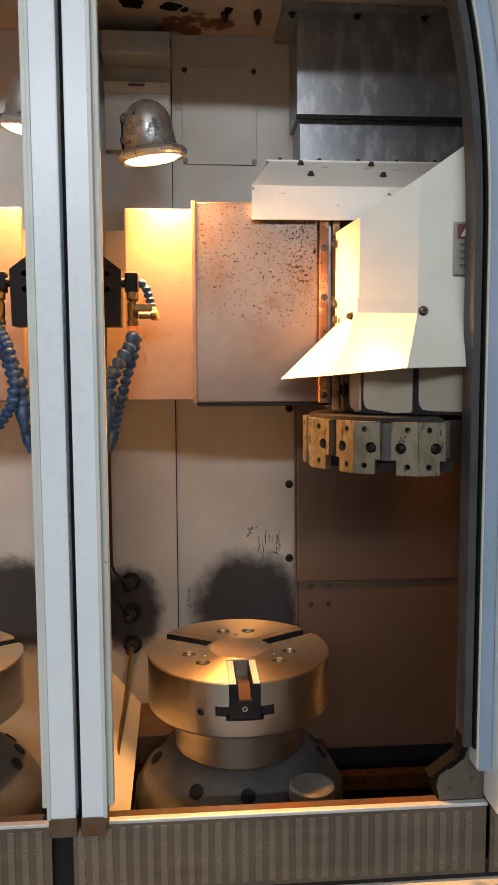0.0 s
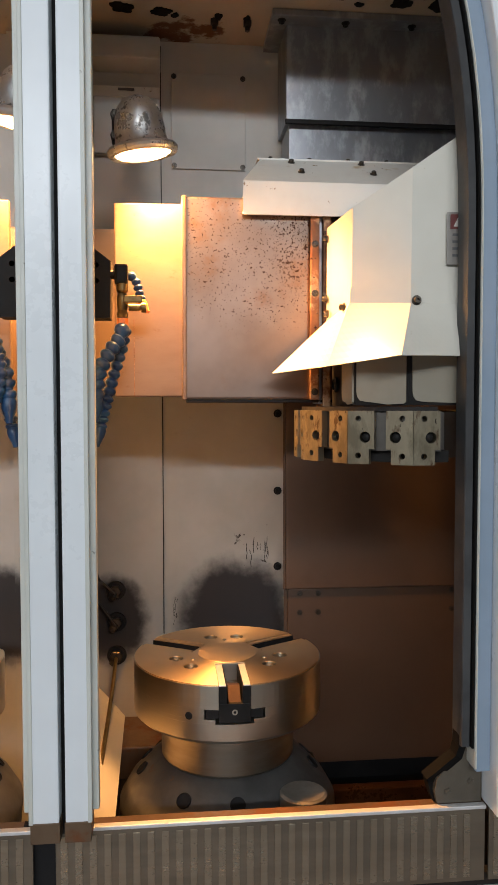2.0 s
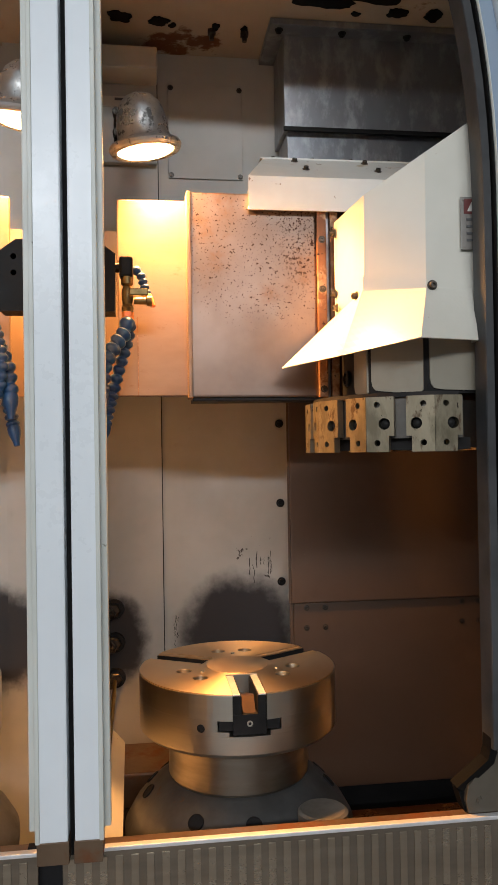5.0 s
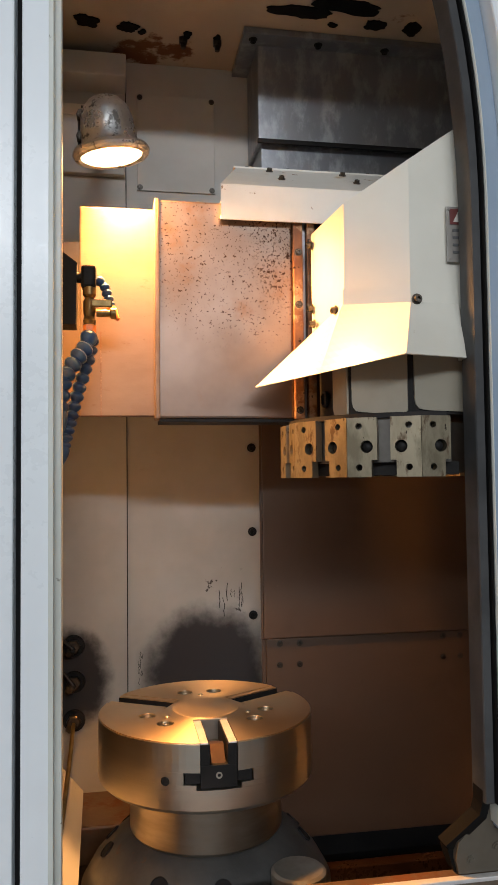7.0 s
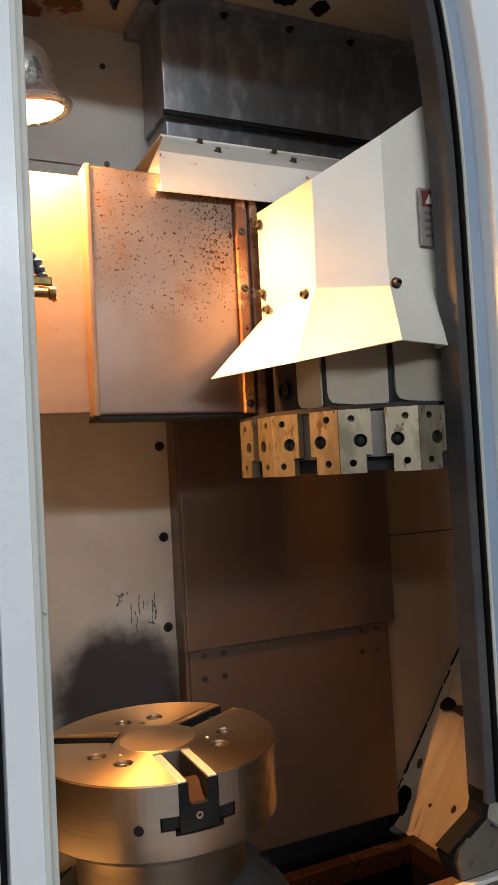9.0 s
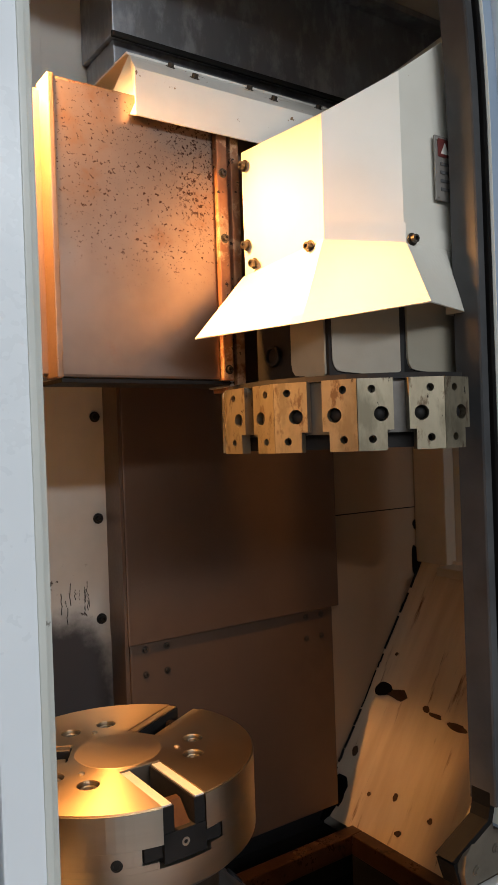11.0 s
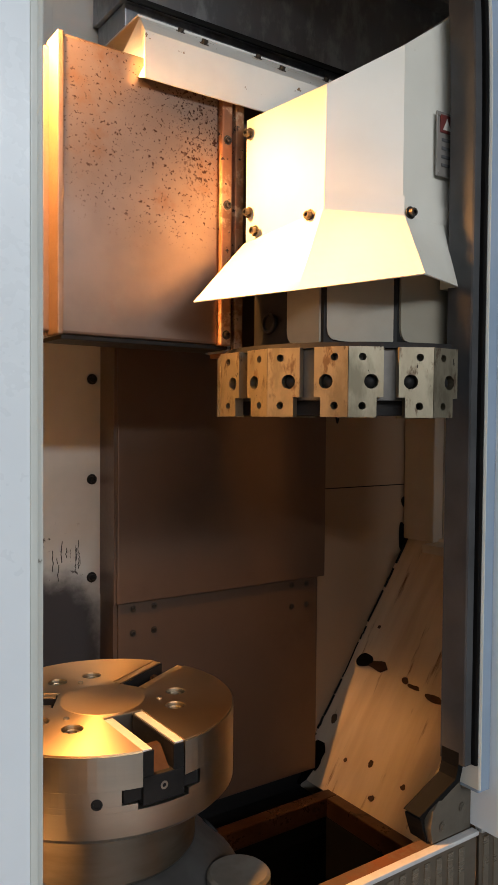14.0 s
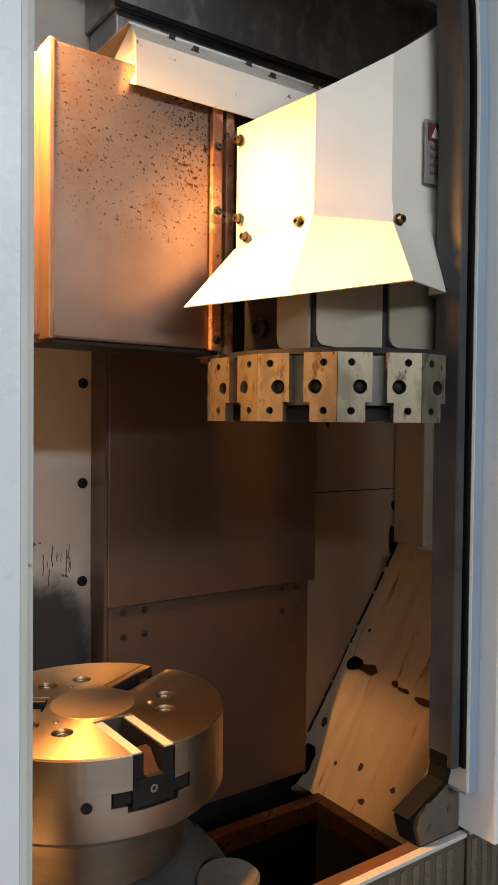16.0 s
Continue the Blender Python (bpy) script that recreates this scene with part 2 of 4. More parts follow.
M_SHOP = surf("shop_wall_paint", (0.55, 0.57, 0.58), (0.5, 0.51, 0.52), 2, 0.7, 0, 0.03)


# ---- mesh helpers ----
def raw():
    return bmesh.new()


def box(x0, x1, y0, y1, z0, z1, bevel=0.0, bm=None):
    bm = bm or raw()
    m = Matrix.Translation(((x0 + x1) / 2, (y0 + y1) / 2, (z0 + z1) / 2)) @ Matrix.Diagonal((abs(x1 - x0), abs(y1 - y0), abs(z1 - z0), 1))
    r = bmesh.ops.create_cube(bm, size=1.0, matrix=m)
    if bevel:
        es = list({e for v in r["verts"] for e in v.link_edges})
        bmesh.ops.bevel(bm, geom=es, offset=bevel, segments=2, affect="EDGES", profile=0.6)
    return bm


def lathe(profile, at=(0, 0, 0), axis=(0, 0, 1), seg=32, bm=None):
    """Turns (radius, height) pairs round an axis; ends with radius 0 are closed."""
    bm = bm or raw()
    m = Matrix.Translation(at) @ Vector((0, 0, 1)).rotation_difference(Vector(axis)).to_matrix().to_4x4()
    rings = []
    for r, h in profile:
        if r < 1e-6:
            rings.append([bm.verts.new(m @ Vector((0, 0, h)))])
        else:
            rings.append([bm.verts.new(m @ Vector((r * math.cos(2 * math.pi * i / seg), r * math.sin(2 * math.pi * i / seg), h))) for i in range(seg)])
    for a, b in zip(rings, rings[1:]):
        for i in range(seg):
            j = (i + 1) % seg
            if len(a) == 1 and len(b) > 1:
                bm.faces.new((a[0], b[i], b[j]))
            elif len(b) == 1 and len(a) > 1:
                bm.faces.new((a[i], b[0], a[j]))
            elif len(a) > 1:
                bm.faces.new((a[i], b[i], b[j], a[j]))
    for f in bm.faces:
        f.smooth = True
    return bm


def plate(outline, holes, t, m, bm=None):
    """A flat plate of thickness t (towards -z of m) with an outline and round or free holes, all in its own plane."""
    bm = bm or raw()
    for z in (0.0, -t):
        edges = []
        for loop in (outline, *holes):
            vs = [bm.verts.new(m @ Vector((x, y, z))) for x, y in loop]
            edges += [bm.edges.new((vs[i], vs[(i + 1) % len(vs)])) for i in range(len(vs))]
        bmesh.ops.triangle_fill(bm, use_beauty=True, edges=edges)
    for loop in (outline, *holes):
        vs = [[bm.verts.new(m @ Vector((x, y, z))) for x, y in loop] for z in (0.0, -t)]
        for i in range(len(loop)):
            j = (i + 1) % len(loop)
            bm.faces.new((vs[0][i], vs[0][j], vs[1][j], vs[1][i]))
    bmesh.ops.remove_doubles(bm, verts=bm.verts, dist=1e-6)
    bmesh.ops.recalc_face_normals(bm, faces=bm.faces)
    return bm


def ring(cx, cy, r, n=20):
    return [(cx + r * math.cos(2 * math.pi * i / n), cy + r * math.sin(2 * math.pi * i / n)) for i in range(n)]


def prism(pts, z0, z1, bm=None):
    """An upright prism over a plan outline."""
    return plate(pts, (), z1 - z0, Matrix.Translation((0, 0, z1)), bm)


def sheet(quads, t=0.0015, bm=None, n=1):
    """Folded sheet metal: faces that share corners, given a thickness inwards."""
    bm = bm or raw()
    vs = {}
    fs = []
    def at(p):
        key = tuple(round(c, 5) for c in p)
        if key not in vs:
            vs[key] = bm.verts.new(p)
        return vs[key]
    for q in quads:
        p0, p1, p2, p3 = (Vector(p) for p in q)
        grid = [[at(p0.lerp(p1, u / n).lerp(p3.lerp(p2, u / n), v / n)) for u in range(n + 1)] for v in range(n + 1)]
        for v in range(n):
            for u in range(n):
                fs.append(bm.faces.new((grid[v][u], grid[v][u + 1], grid[v + 1][u + 1], grid[v + 1][u])))
    bmesh.ops.recalc_face_normals(bm, faces=fs)
    bmesh.ops.solidify(bm, geom=fs, thickness=t)
    return bm


def sweep(points, r, seg=12, bm=None):
    """A round rod through points."""
    bm = bm or raw()
    pts = [Vector(p) for p in points]
    rings, up = [], Vector((0.3, 0.2, 0.9)).normalized()
    for i, p in enumerate(pts):
        d = (pts[min(i + 1, len(pts) - 1)] - pts[max(i - 1, 0)]).normalized()
        a = d.cross(up).normalized()
        b = d.cross(a)
        rings.append([bm.verts.new(p + r * (a * math.cos(2 * math.pi * k / seg) + b * math.sin(2 * math.pi * k / seg))) for k in range(seg)])
    for a, b in zip(rings, rings[1:]):
        for k in range(seg):
            bm.faces.new((a[k], a[(k + 1) % seg], b[(k + 1) % seg], b[k])).smooth = True
    bm.faces.new(rings[0]), bm.faces.new(rings[-1])
    bmesh.ops.recalc_face_normals(bm, faces=bm.faces)
    return bm


def profile_along(section, path, bm=None):
    """Drags a section of (across, deep) pairs along a path of (x, z) pairs in the door's plane; across is square to the path."""
    bm = bm or raw()
    rings = []
    for i, (x, z, y) in enumerate(path):
        a, b = path[max(i - 1, 0)], path[min(i + 1, len(path) - 1)]
        d = Vector((b[0] - a[0], b[1] - a[1])).normalized()
        nx, nz = d.y, -d.x
        rings.append([bm.verts.new((x + nx * s, y + q, z + nz * s)) for s, q in section])
    k = len(section)
    for a, b in zip(rings, rings[1:]):
        for i in range(k):
            bm.faces.new((a[i], a[(i + 1) % k], b[(i + 1) % k], b[i]))
    bm.faces.new(rings[0]), bm.faces.new(rings[-1])
    bmesh.ops.recalc_face_normals(bm, faces=bm.faces)
    return bm


def thing(name, at, label, category, group="", kind=""):
    ob = new(name)
    ob.location = at
    ob.empty_display_size = 0.05
    return tagged(ob, label, category, group, kind)


def origin(ob):
    o = Vector((0, 0, 0))
    while ob:
        o = o + Vector(ob.location)
        ob = ob.parent
    return o


def finish(name, bm, material):
    me = bpy.data.meshes.new(name)
    bm.normal_update()
    for e in bm.edges:
        if len(e.link_faces) == 2 and e.calc_face_angle(0.0) > 0.55:
            e.smooth = False
    bm.to_mesh(me)
    bm.free()
    me.materials.append(material)
    return me


def part(name, bm, material, parent, label=""):
    """One mesh under a thing or a part; the bmesh is in world places."""
    bmesh.ops.translate(bm, verts=bm.verts, vec=-origin(parent))
    ob = new(name, finish(name, bm, material))
    ob.parent = parent
    return tagged(ob, label)


def again(ob, shift):
    """The same part once more, moved."""
    c = ob.copy()
    scene.collection.objects.link(c)
    c.location = Vector(ob.location) + Vector(shift)
    for k in ob.children:
        q = k.copy()
        scene.collection.objects.link(q)
        q.parent = c
    return c


def structure(name, bm, material, label, category):
    ob = new(name, finish(name, bm, material))
    return tagged(ob, label, category, kind="structure")


def bolt(parent, at, axis, r=0.006, h=0.006, material=None, name="screw"):
    """A socket head screw: rounded head with a sunk hexagon."""
    b = lathe([(r * 1.5, 0), (r * 1.5, h * 0.15), (r, h * 0.15), (r, h * 0.9), (r * 0.9, h), (r * 0.5, h), (r * 0.45, h * 0.45), (0, h * 0.45)], at, axis, 12)
    return part(name, b, material or M_BOLT, parent)


def mirrored(ob):
    m = Matrix.Translation((2 * MIRROR_X, 0, 0)) @ Matrix.Diagonal((-1, 1, 1, 1)) @ Matrix.Translation(ob.location)
    return copy_thing(ob, m)


# ---- hall round the machine ----
structure("floor", box(-5, 5, -5, 5, -0.1, 0.0), M_CONC, "worn grey concrete workshop floor", "floor")
structure("wall_south", box(-5, 5, -5.1, -5, 0, 4.2), M_SHOP, "plain painted workshop wall", "wall")
structure("wall_west", box(-5.1, -5, -5, 5, 0, 4.2), M_SHOP, "plain painted workshop wall", "wall")
structure("wall_east", box(5, 5.1, -5, 5, 0, 4.2), M_SHOP, "plain painted workshop wall", "wall")
structure("wall_north", box(-5, 5, 5, 5.1, 0, 4.2), M_SHOP, "plain painted workshop wall", "wall")
structure("hall_ceiling", box(-5.1, 5.1, -5.1, 5.1, 4.2, 4.3), M_SHOP, "plain pale workshop ceiling", "ceiling")

# ---- enclosure ----
BACK = 1.48
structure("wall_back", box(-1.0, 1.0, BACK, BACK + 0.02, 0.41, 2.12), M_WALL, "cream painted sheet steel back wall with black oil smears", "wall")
structure("wall_back_step", box(MIRROR_X - 0.14, -0.028, BACK - 0.012, BACK - 0.001, 0.6, 2.09), M_WALL, "cream painted steel wall strip, smoke stained low down", "wall")
structure("wall_partition", box(MIRROR_X - 0.007, MIRROR_X + 0.007, 0.93, BACK - 0.013, 0.6, 2.09), M_WALL, "cream painted partition between the two work spaces", "wall")
structure("ceiling", box(-1.0, 1.0, 0.93, BACK, 2.09, 2.12), M_CEIL, "cream painted enclosure ceiling with black rust blisters", "ceiling")
structure("wall_right", box(0.90, 0.93, 0.93, BACK, 0.41, 2.09), M_WALLR, "stained cream side wall of the work space", "wall")
structure("wall_left", box(-1.0, -0.97, 0.93, BACK, 0.41, 2.09), M_WALLR, "stained cream side wall of the second work space", "wall")
# pit surfaces carry the pit's shade in their near-black colour
structure("pit_floor", box(-1.0, 1.0, 0.9, BACK, 0.40, 0.42), M_SHADE, "floor of the chip pit, its shade put into the dark colour", "floor")
structure("pit_back", box(-0.969, 0.898, BACK - 0.0115, BACK - 0.0015, 0.421, 0.596), M_SHADE, "back of the chip pit, its shade put into the dark colour", "wall")
structure("pit_back_upper", box(0.2, 0.603, BACK - 0.0115, BACK - 0.0015, 0.5965, 0.72), M_SHADE, "strip of wall under the way cover, coloured dark for shade", "wall")
structure("header", box(-1.1, 1.1, 0.86, 0.93, 2.301, 2.52), M_POST, "white painted header above the doors", "header")
structure("machine_top", box(-1.1, 1.1, 0.93, BACK + 0.02, 2.121, 2.4), M_SHOP, "closed top of the machine casing", "casing")
# sloping chip chute, rising to the right
structure("chute", sheet([[(0.605, 0.95, 0.672), (0.605, BACK, 0.672), (0.893, BACK, 1.095), (0.893, 0.95, 1.095)]], 0.004), M_CHUTE, "scuffed cream sloping chip chute, streaked with rust and oil", "chute")
structure("chute_left", sheet([[(-0.160, 1.43, 0.886), (-0.101, 1.43, 0.816), (-0.090, 0.955, 0.830), (-0.150, 0.955, 0.90)]], 0.004), M_HOOD, "cream sloping splash sheet beside the spindle", "splash sheet")

# ---- sill, posts and door frame ----
SILL_Y, SILL_Z = 0.898, 0.898


def sill(x0, x1, label):
    s = thing("door_sill", ((x0 + x1) / 2, SILL_Y, 0.81), label, "sill", "door sills")
    part("face", box(x0, x1, SILL_Y + 0.002, SILL_Y + 0.006, 0.80, SILL_Z, 0.001), M_SILL_DK, s)
    part("ledge", box(x0, x1, SILL_Y + 0.006, SILL_Y + 0.024, SILL_Z - 0.012, SILL_Z, 0.0015), M_LEDGE, s, "rust-stained steel ledge behind the pale lip")
    # pale material paints the highlight line along the sill edge
    part("lip", box(x0, x1, SILL_Y - 0.0015, SILL_Y + 0.008, SILL_Z - 0.0035, SILL_Z + 0.0012, 0.001), M_GLINT, s, "stainless lip with its highlight put into the pale colour")
    n = int((x1 - x0) / 0.0172)
    first = None
    for i in range(n):
        x = x0 + 0.006 + i * 0.0172
        if first is None:
            first = part("rib", box(x, x + 0.0085, SILL_Y + 0.0008, SILL_Y + 0.003, 0.806, SILL_Z - 0.010, 0.0006), M_SILL, s)
        else:
            again(first, (i * 0.0172, 0, 0))
    return s


sill(-0.152, 0.381, "brushed stainless door sill with upright bright bands")
sill(-0.72, -0.178, "brushed stainless door sill of the second work space")
sill(0.386, 0.95, "brushed stainless sill panel beside the door opening")
structure("casing_front", box(-1.1, 1.1, 0.895, 0.93, 0.0, 0.783), M_POST_SIDE, "white painted lower casing of the machine", "casing")
# solid dark strips stand in for the shade inside the gaps
structure("sill_gap", box(-1.1, 1.1, 0.915, 0.93, 0.784, 0.80), M_SHADE, "dark gap under the sill", "gap")
structure("gap_back", box(-0.19, -0.14, 0.908, 0.918, 0.80, 0.90), M_SHADE, "dark gap between two sill panels", "gap")


def stile(name, x0, x1, side, label):
    """A folded door stile: broad front, raised edges, a narrower return on one side."""
    s = thing(name, ((x0 + x1) / 2, 0.86, 0.90), label, "door", "sliding doors", "structure")
    y = 0.862
    part("front", box(x0, x1, y, y + 0.03, 0.925, 2.3, 0.002), M_POST, s)
    e = x1 if side > 0 else x0
    part("edge_bead", box(e - 0.0025, e + 0.0025, y - 0.0015, y + 0.006, 0.925, 2.3, 0.001), M_POST_SIDE, s)
    part("return", box(min(e, e + side * 0.0095), max(e, e + side * 0.0095), y + 0.008, y + 0.022, 0.935, 2.3, 0.0015), M_POST_SIDE, s, "ivory painted door edge with chipped spots")
    part("foot", box(x0 - 0.001, x1 + 0.001, y - 0.0005, y + 0.034, 0.902, 0.926, 0.001), M_LEDGE, s, "dirty grey door foot")
    return s


stile("door_2", -0.1345, -0.1065, 1, "white painted door stile with chipped edge")
stile("door_1", -0.173, -0.1415, -1, "white painted stile of the second door")
structure("door_gap", box(-0.142, -0.134, 0.885, 0.89, 0.9, 2.3), M_SHADE, "dark gap between the two doors", "gap")

frame_thing = thing("door_frame", (0.35, 0.9, 0.9), "white and blue-grey door frame with dark rubber seal, rounded at the top", "door frame", kind="structure")


def arch(foot=0.98):
    """The jamb's line: upright, bowing in towards the top and on into the header; a chamfer at its foot."""
    pts = []
    for i in range(7):
        pts.append((0.3435, foot + (1.6 - foot) * i / 6))
    for i in range(1, 15):
        a = i / 14
        pts.append((0.3435 - 0.157 * a ** 2.4, 1.6 + 0.60 * a))
    return pts


def jamb(name, s0, s1, y0, y1, material, label="", line=None, bevel=True):
    y0, y1 = y0 - 0.009, y1 - 0.006
    sec = [(s0, y0 + 0.002), (s0 + 0.001, y0), (s1 - 0.001, y0), (s1, y0 + 0.002), (s1, y1), (s0, y1)]
    path = [(x, z, 0.0) for x, z in (line or arch())]
    return part(name, profile_along([(a, b) for a, b in sec], path), material, frame_thing, label)


jamb("seal", 0.0, 0.011, 0.896, 0.924, M_SEAL, "grey rubber seal")
jamb("seal_lip", 0.011, 0.0145, 0.890, 0.924, M_RUBBER, "black seal lip")
jamb("bead", 0.0145, 0.0175, 0.888, 0.924, M_POST_SIDE, "pale bead", arch(0.955))
jamb("channel", 0.0175, 0.036, 0.892, 0.924, M_BLUE, "blue-grey painted channel", arch(0.950))
jamb("cover_strip", 0.036, 0.060, 0.870, 0.924, M_POST, "white painted strip", arch(0.903))
jamb("outer_panel", 0.060, 0.5, 0.880, 0.922, M_POST, "white painted casing panel", arch(0.903))
part("seal_foot", profile_along([(0.0, 0.894), (0.010, 0.896), (0.010, 0.914), (0.0, 0.916)], [(0.309, 0.927, 0.020), (0.325, 0.947, 0.010), (0.3395, 0.966, 0.0), (0.3428, 0.977, 0.0), (0.3433, 0.992, 0.0)]), M_RUBBER, frame_thing, "black chamfered seal corner")
part("seal_toe", profile_along([(0.0, 0.894), (0.008, 0.896), (0.008, 0.914), (0.0, 0.916)], [(0.318, 0.899, 0.018), (0.314, 0.911, 0.019), (0.311, 0.923, 0.020)]), M_RUBBER, frame_thing, "black seal toe")
gus = part("gusset", plate([(0.320, 0.900), (0.378, 0.900), (0.378, 0.942), (0.362, 0.946), (0.3600, 0.970), (0.350, 0.968), (0.336, 0.950), (0.320, 0.932), (0.317, 0.915)], (), 0.018, Matrix.Translation((0, 0.906, 0)) @ Matrix.Rotation(radians(90), 4, "X")), M_GUSSET, frame_thing, "dirty oil-stained ivory corner gusset")
for gx, gz in ((0.334, 0.914), (0.364, 0.926)):
    part("gusset_screw", lathe([(0.0050, 0), (0.0050, 0.0015), (0.0035, 0.0015), (0.003, 0.003), (0, 0.003)], (gx, 0.906, gz), (0, -1, 0), 14), M_GUSSET, gus)

# ---- back wall things ----
ap = thing("access_panel", (0.06, BACK, 1.94), "cream access cover with four corner screws on the back wall", "access panel")
part("cover", box(-0.007, 0.134, BACK - 0.004, BACK - 0.0005, 1.853, 2.031, 0.001), M_WALL, ap)
for sx, sz in ((-0.002, 1.859), (0.129, 1.859), (-0.002, 2.025), (0.129, 2.025)):
    bolt(ap, (sx, BACK - 0.004, sz), (0, -1, 0), 0.0035, 0.003)
for z in (1.235, 1.387, 1.085):
    ob = thing("wall_plug", (0.197, BACK, z), "black plug screw in the back wall", "screw", "wall plugs")
    bolt(ob, (0.197, BACK - 0.001, z), (0, -1, 0), 0.0054, 0.008, M_BLACK, "plug")
duct = thing("duct_box", (-0.09, 1.42, 2.03), "small cream duct box under the ceiling", "duct")
part("body", box(-0.15, -0.027, 1.40, BACK - 0.012, 2.022, 2.062, 0.004), M_WALL, duct)
lp = thing("lamp_plate", (-0.09, 1.45, 1.93), "pale mounting plate behind the work lamp", "mounting plate")
part("plate", box(-0.150, -0.029, 1.452, 1.467, 1.87, 1.992, 0.002), M_WALL, lp)
part("strip", box(-0.150, -0.029, 1.449, 1.453, 1.973, 1.992, 0.001), M_BARS, lp, "white strip")
part("tag", box(-0.105, -0.075, 1.447, 1.449, 1.984, 1.988, 0.0), M_PRINT, lp, "dark printed tag")

ck_line = thing("sealant_line", (-0.027, BACK, 1.0), "dark oily sealant line down the wall joint", "sealant")
part("line", box(-0.0278, -0.0262, BACK - 0.003, BACK - 0.0002, 0.75, 2.08), M_BLACK, ck_line)
wc = thing("way_cover", (0.4, 1.40, 1.0), "dark brown oily steel way cover in two overlapping plates", "way cover")
part("upper_plate", box(0.2005, 0.592, 1.395, 1.415, 1.058, 1.46, 0.002), M_PANEL_DK, wc)
part("upper_side", prism([(0.196, 1.397), (0.200, 1.397), (0.216, BACK), (0.211, BACK)], 1.058, 1.46), M_PANEL_DK, wc)
part("lower_plate", box(0.2055, 0.582, 1.402, 1.42, 0.720, 1.0575, 0.002), M_PANEL_DK, wc)
part("lower_side", prism([(0.199, 1.405), (0.205, 1.405), (0.218, BACK), (0.212, BACK)], 0.720, 1.0575), M_PANEL_DK, wc)
for sx in (0.229, 0.264, 0.525, 0.557):
    for sz in (1.048, 1.012):
        bolt(wc, (sx, 1.402, sz), (0, -1, 0), 0.0036, 0.003)

tc = thing("telescopic_cover", (0.45, 1.37, 1.9), "dull grey steel telescopic cover hanging from the ceiling", "machine cover")
part("upper_box", box(0.197, 0.85, 1.37, BACK - 0.001, 1.911, 2.088, 0.002), M_STEEL_DK, tc)
part("lower_box", box(0.204, 0.84, 1.384, BACK - 0.002, 1.770, 1.9105, 0.002), M_STEEL_DK, tc)
part("rim", box(0.195, 0.85, 1.367, 1.372, 1.906, 1.914, 0.001), M_BLACK, tc, "dark lower rim")
part("ceiling_flange", box(0.168, 0.86, 1.335, BACK - 0.001, 2.0775, 2.089, 0.0015), M_STEEL_DK, tc, "dark sheet flange under the ceiling")
for sx in (0.186, 0.30, 0.42, 0.54):
    bolt(tc, (sx, 1.352, 2.0775), (0, 0, -1), 0.005, 0.006, M_BLACK)

# ---- tool head ----
hd = thing("head_shroud", (0.3, 1.05, 1.45), "cream white folded sheet shroud over the tool head", "shroud")
BL0, BL1 = (0.215, 1.096, 1.520), (0.215, 1.096, 1.659)
LF0, LF1 = (0.221, 0.970, 1.535), (0.223, 0.970, 1.657)
FC0, FC1 = (0.287, 0.928, 1.530), (0.289, 0.930, 1.698)
RT0, RT1 = (0.62, 0.944, 1.530), (0.62, 0.946, 1.93)
BR1 = (0.62, 1.10, 1.93)
part("upper_shell", sheet([[BL0, LF0, LF1, BL1], [LF0, FC0, FC1, LF1], [FC0, RT0, RT1, FC1], [BL1, LF1, FC1, (0.40, 1.09, 1.765)], [FC1, RT1, BR1, (0.40, 1.09, 1.765)]], 0.0015, n=8), M_HOOD, hd)
TIP, MID, LOW, EDGE, TURN, LR = (0.132, 1.068, 1.447), (0.1915, 0.972, 1.453), (0.259, 0.873, 1.461), (0.341, 0.905, 1.463), (0.3445, 0.9295, 1.464), (0.62, 0.936, 1.464)
LFs, FCs, RTs, BLs = (0.2195, 0.968, 1.534), (0.2865, 0.926, 1.529), (0.62, 0.942, 1.529), (0.2135, 1.096, 1.522)
part("skirt", sheet([[BLs, LFs, MID, TIP], [LFs, FCs, LOW, MID], [FCs, (0.345, 0.929, 1.529), EDGE, LOW], [(0.345, 0.929, 1.529), (0.348, 0.93, 1.529), TURN, EDGE], [(0.348, 0.93, 1.529), RTs, LR, TURN]], 0.0015, n=10), M_HOOD, hd)
part("flange", sheet([[(0.2195, 0.968, 1.534), (0.2865, 0.926, 1.529), (0.2865, 0.926, 1.549), (0.2195, 0.968, 1.553)], [(0.2865, 0.926, 1.529), (0.62, 0.942, 1.529), (0.62, 0.942, 1.549), (0.2865, 0.926, 1.549)]], 0.001), M_HOOD, hd)
for p, ax in (((0.293, 0.9235, 1.533), (0, -1, 0)), ((0.2155, 0.984, 1.531), (-1, -0.1, 0)), ((0.2125, 1.074, 1.533), (-1, 0, 0)), ((0.2135, 1.088, 1.642), (-1, 0, 0)), ((0.2135, 1.088, 1.556), (-1, 0, 0))):
    bolt(hd, p, ax, 0.0042, 0.0065)
pl = thing("warning_plate", (0.37, 0.927, 1.6), "small worn metal warning plate with a red heading on the shroud", "label plate")
part("plate", box(0.332, 0.392, 0.9255, 0.9275, 1.578, 1.643, 0.0006), M_LABEL, pl)
part("heading", box(0.336, 0.388, 0.9247, 0.9253, 1.622, 1.640), M_RED, pl, "faded red heading band")
part("triangle", plate([(0.340, 1.625), (0.352, 1.625), (0.346, 1.637)], (), 0.0004, Matrix.Translation((0, 0.9244, 0)) @ Matrix.Rotation(radians(90), 4, "X")), M_WHITE, pl, "pale triangle")
first = part("text_line", box(0.339, 0.380, 0.9247, 0.9253, 1.6135, 1.6165), M_PRINT, pl)
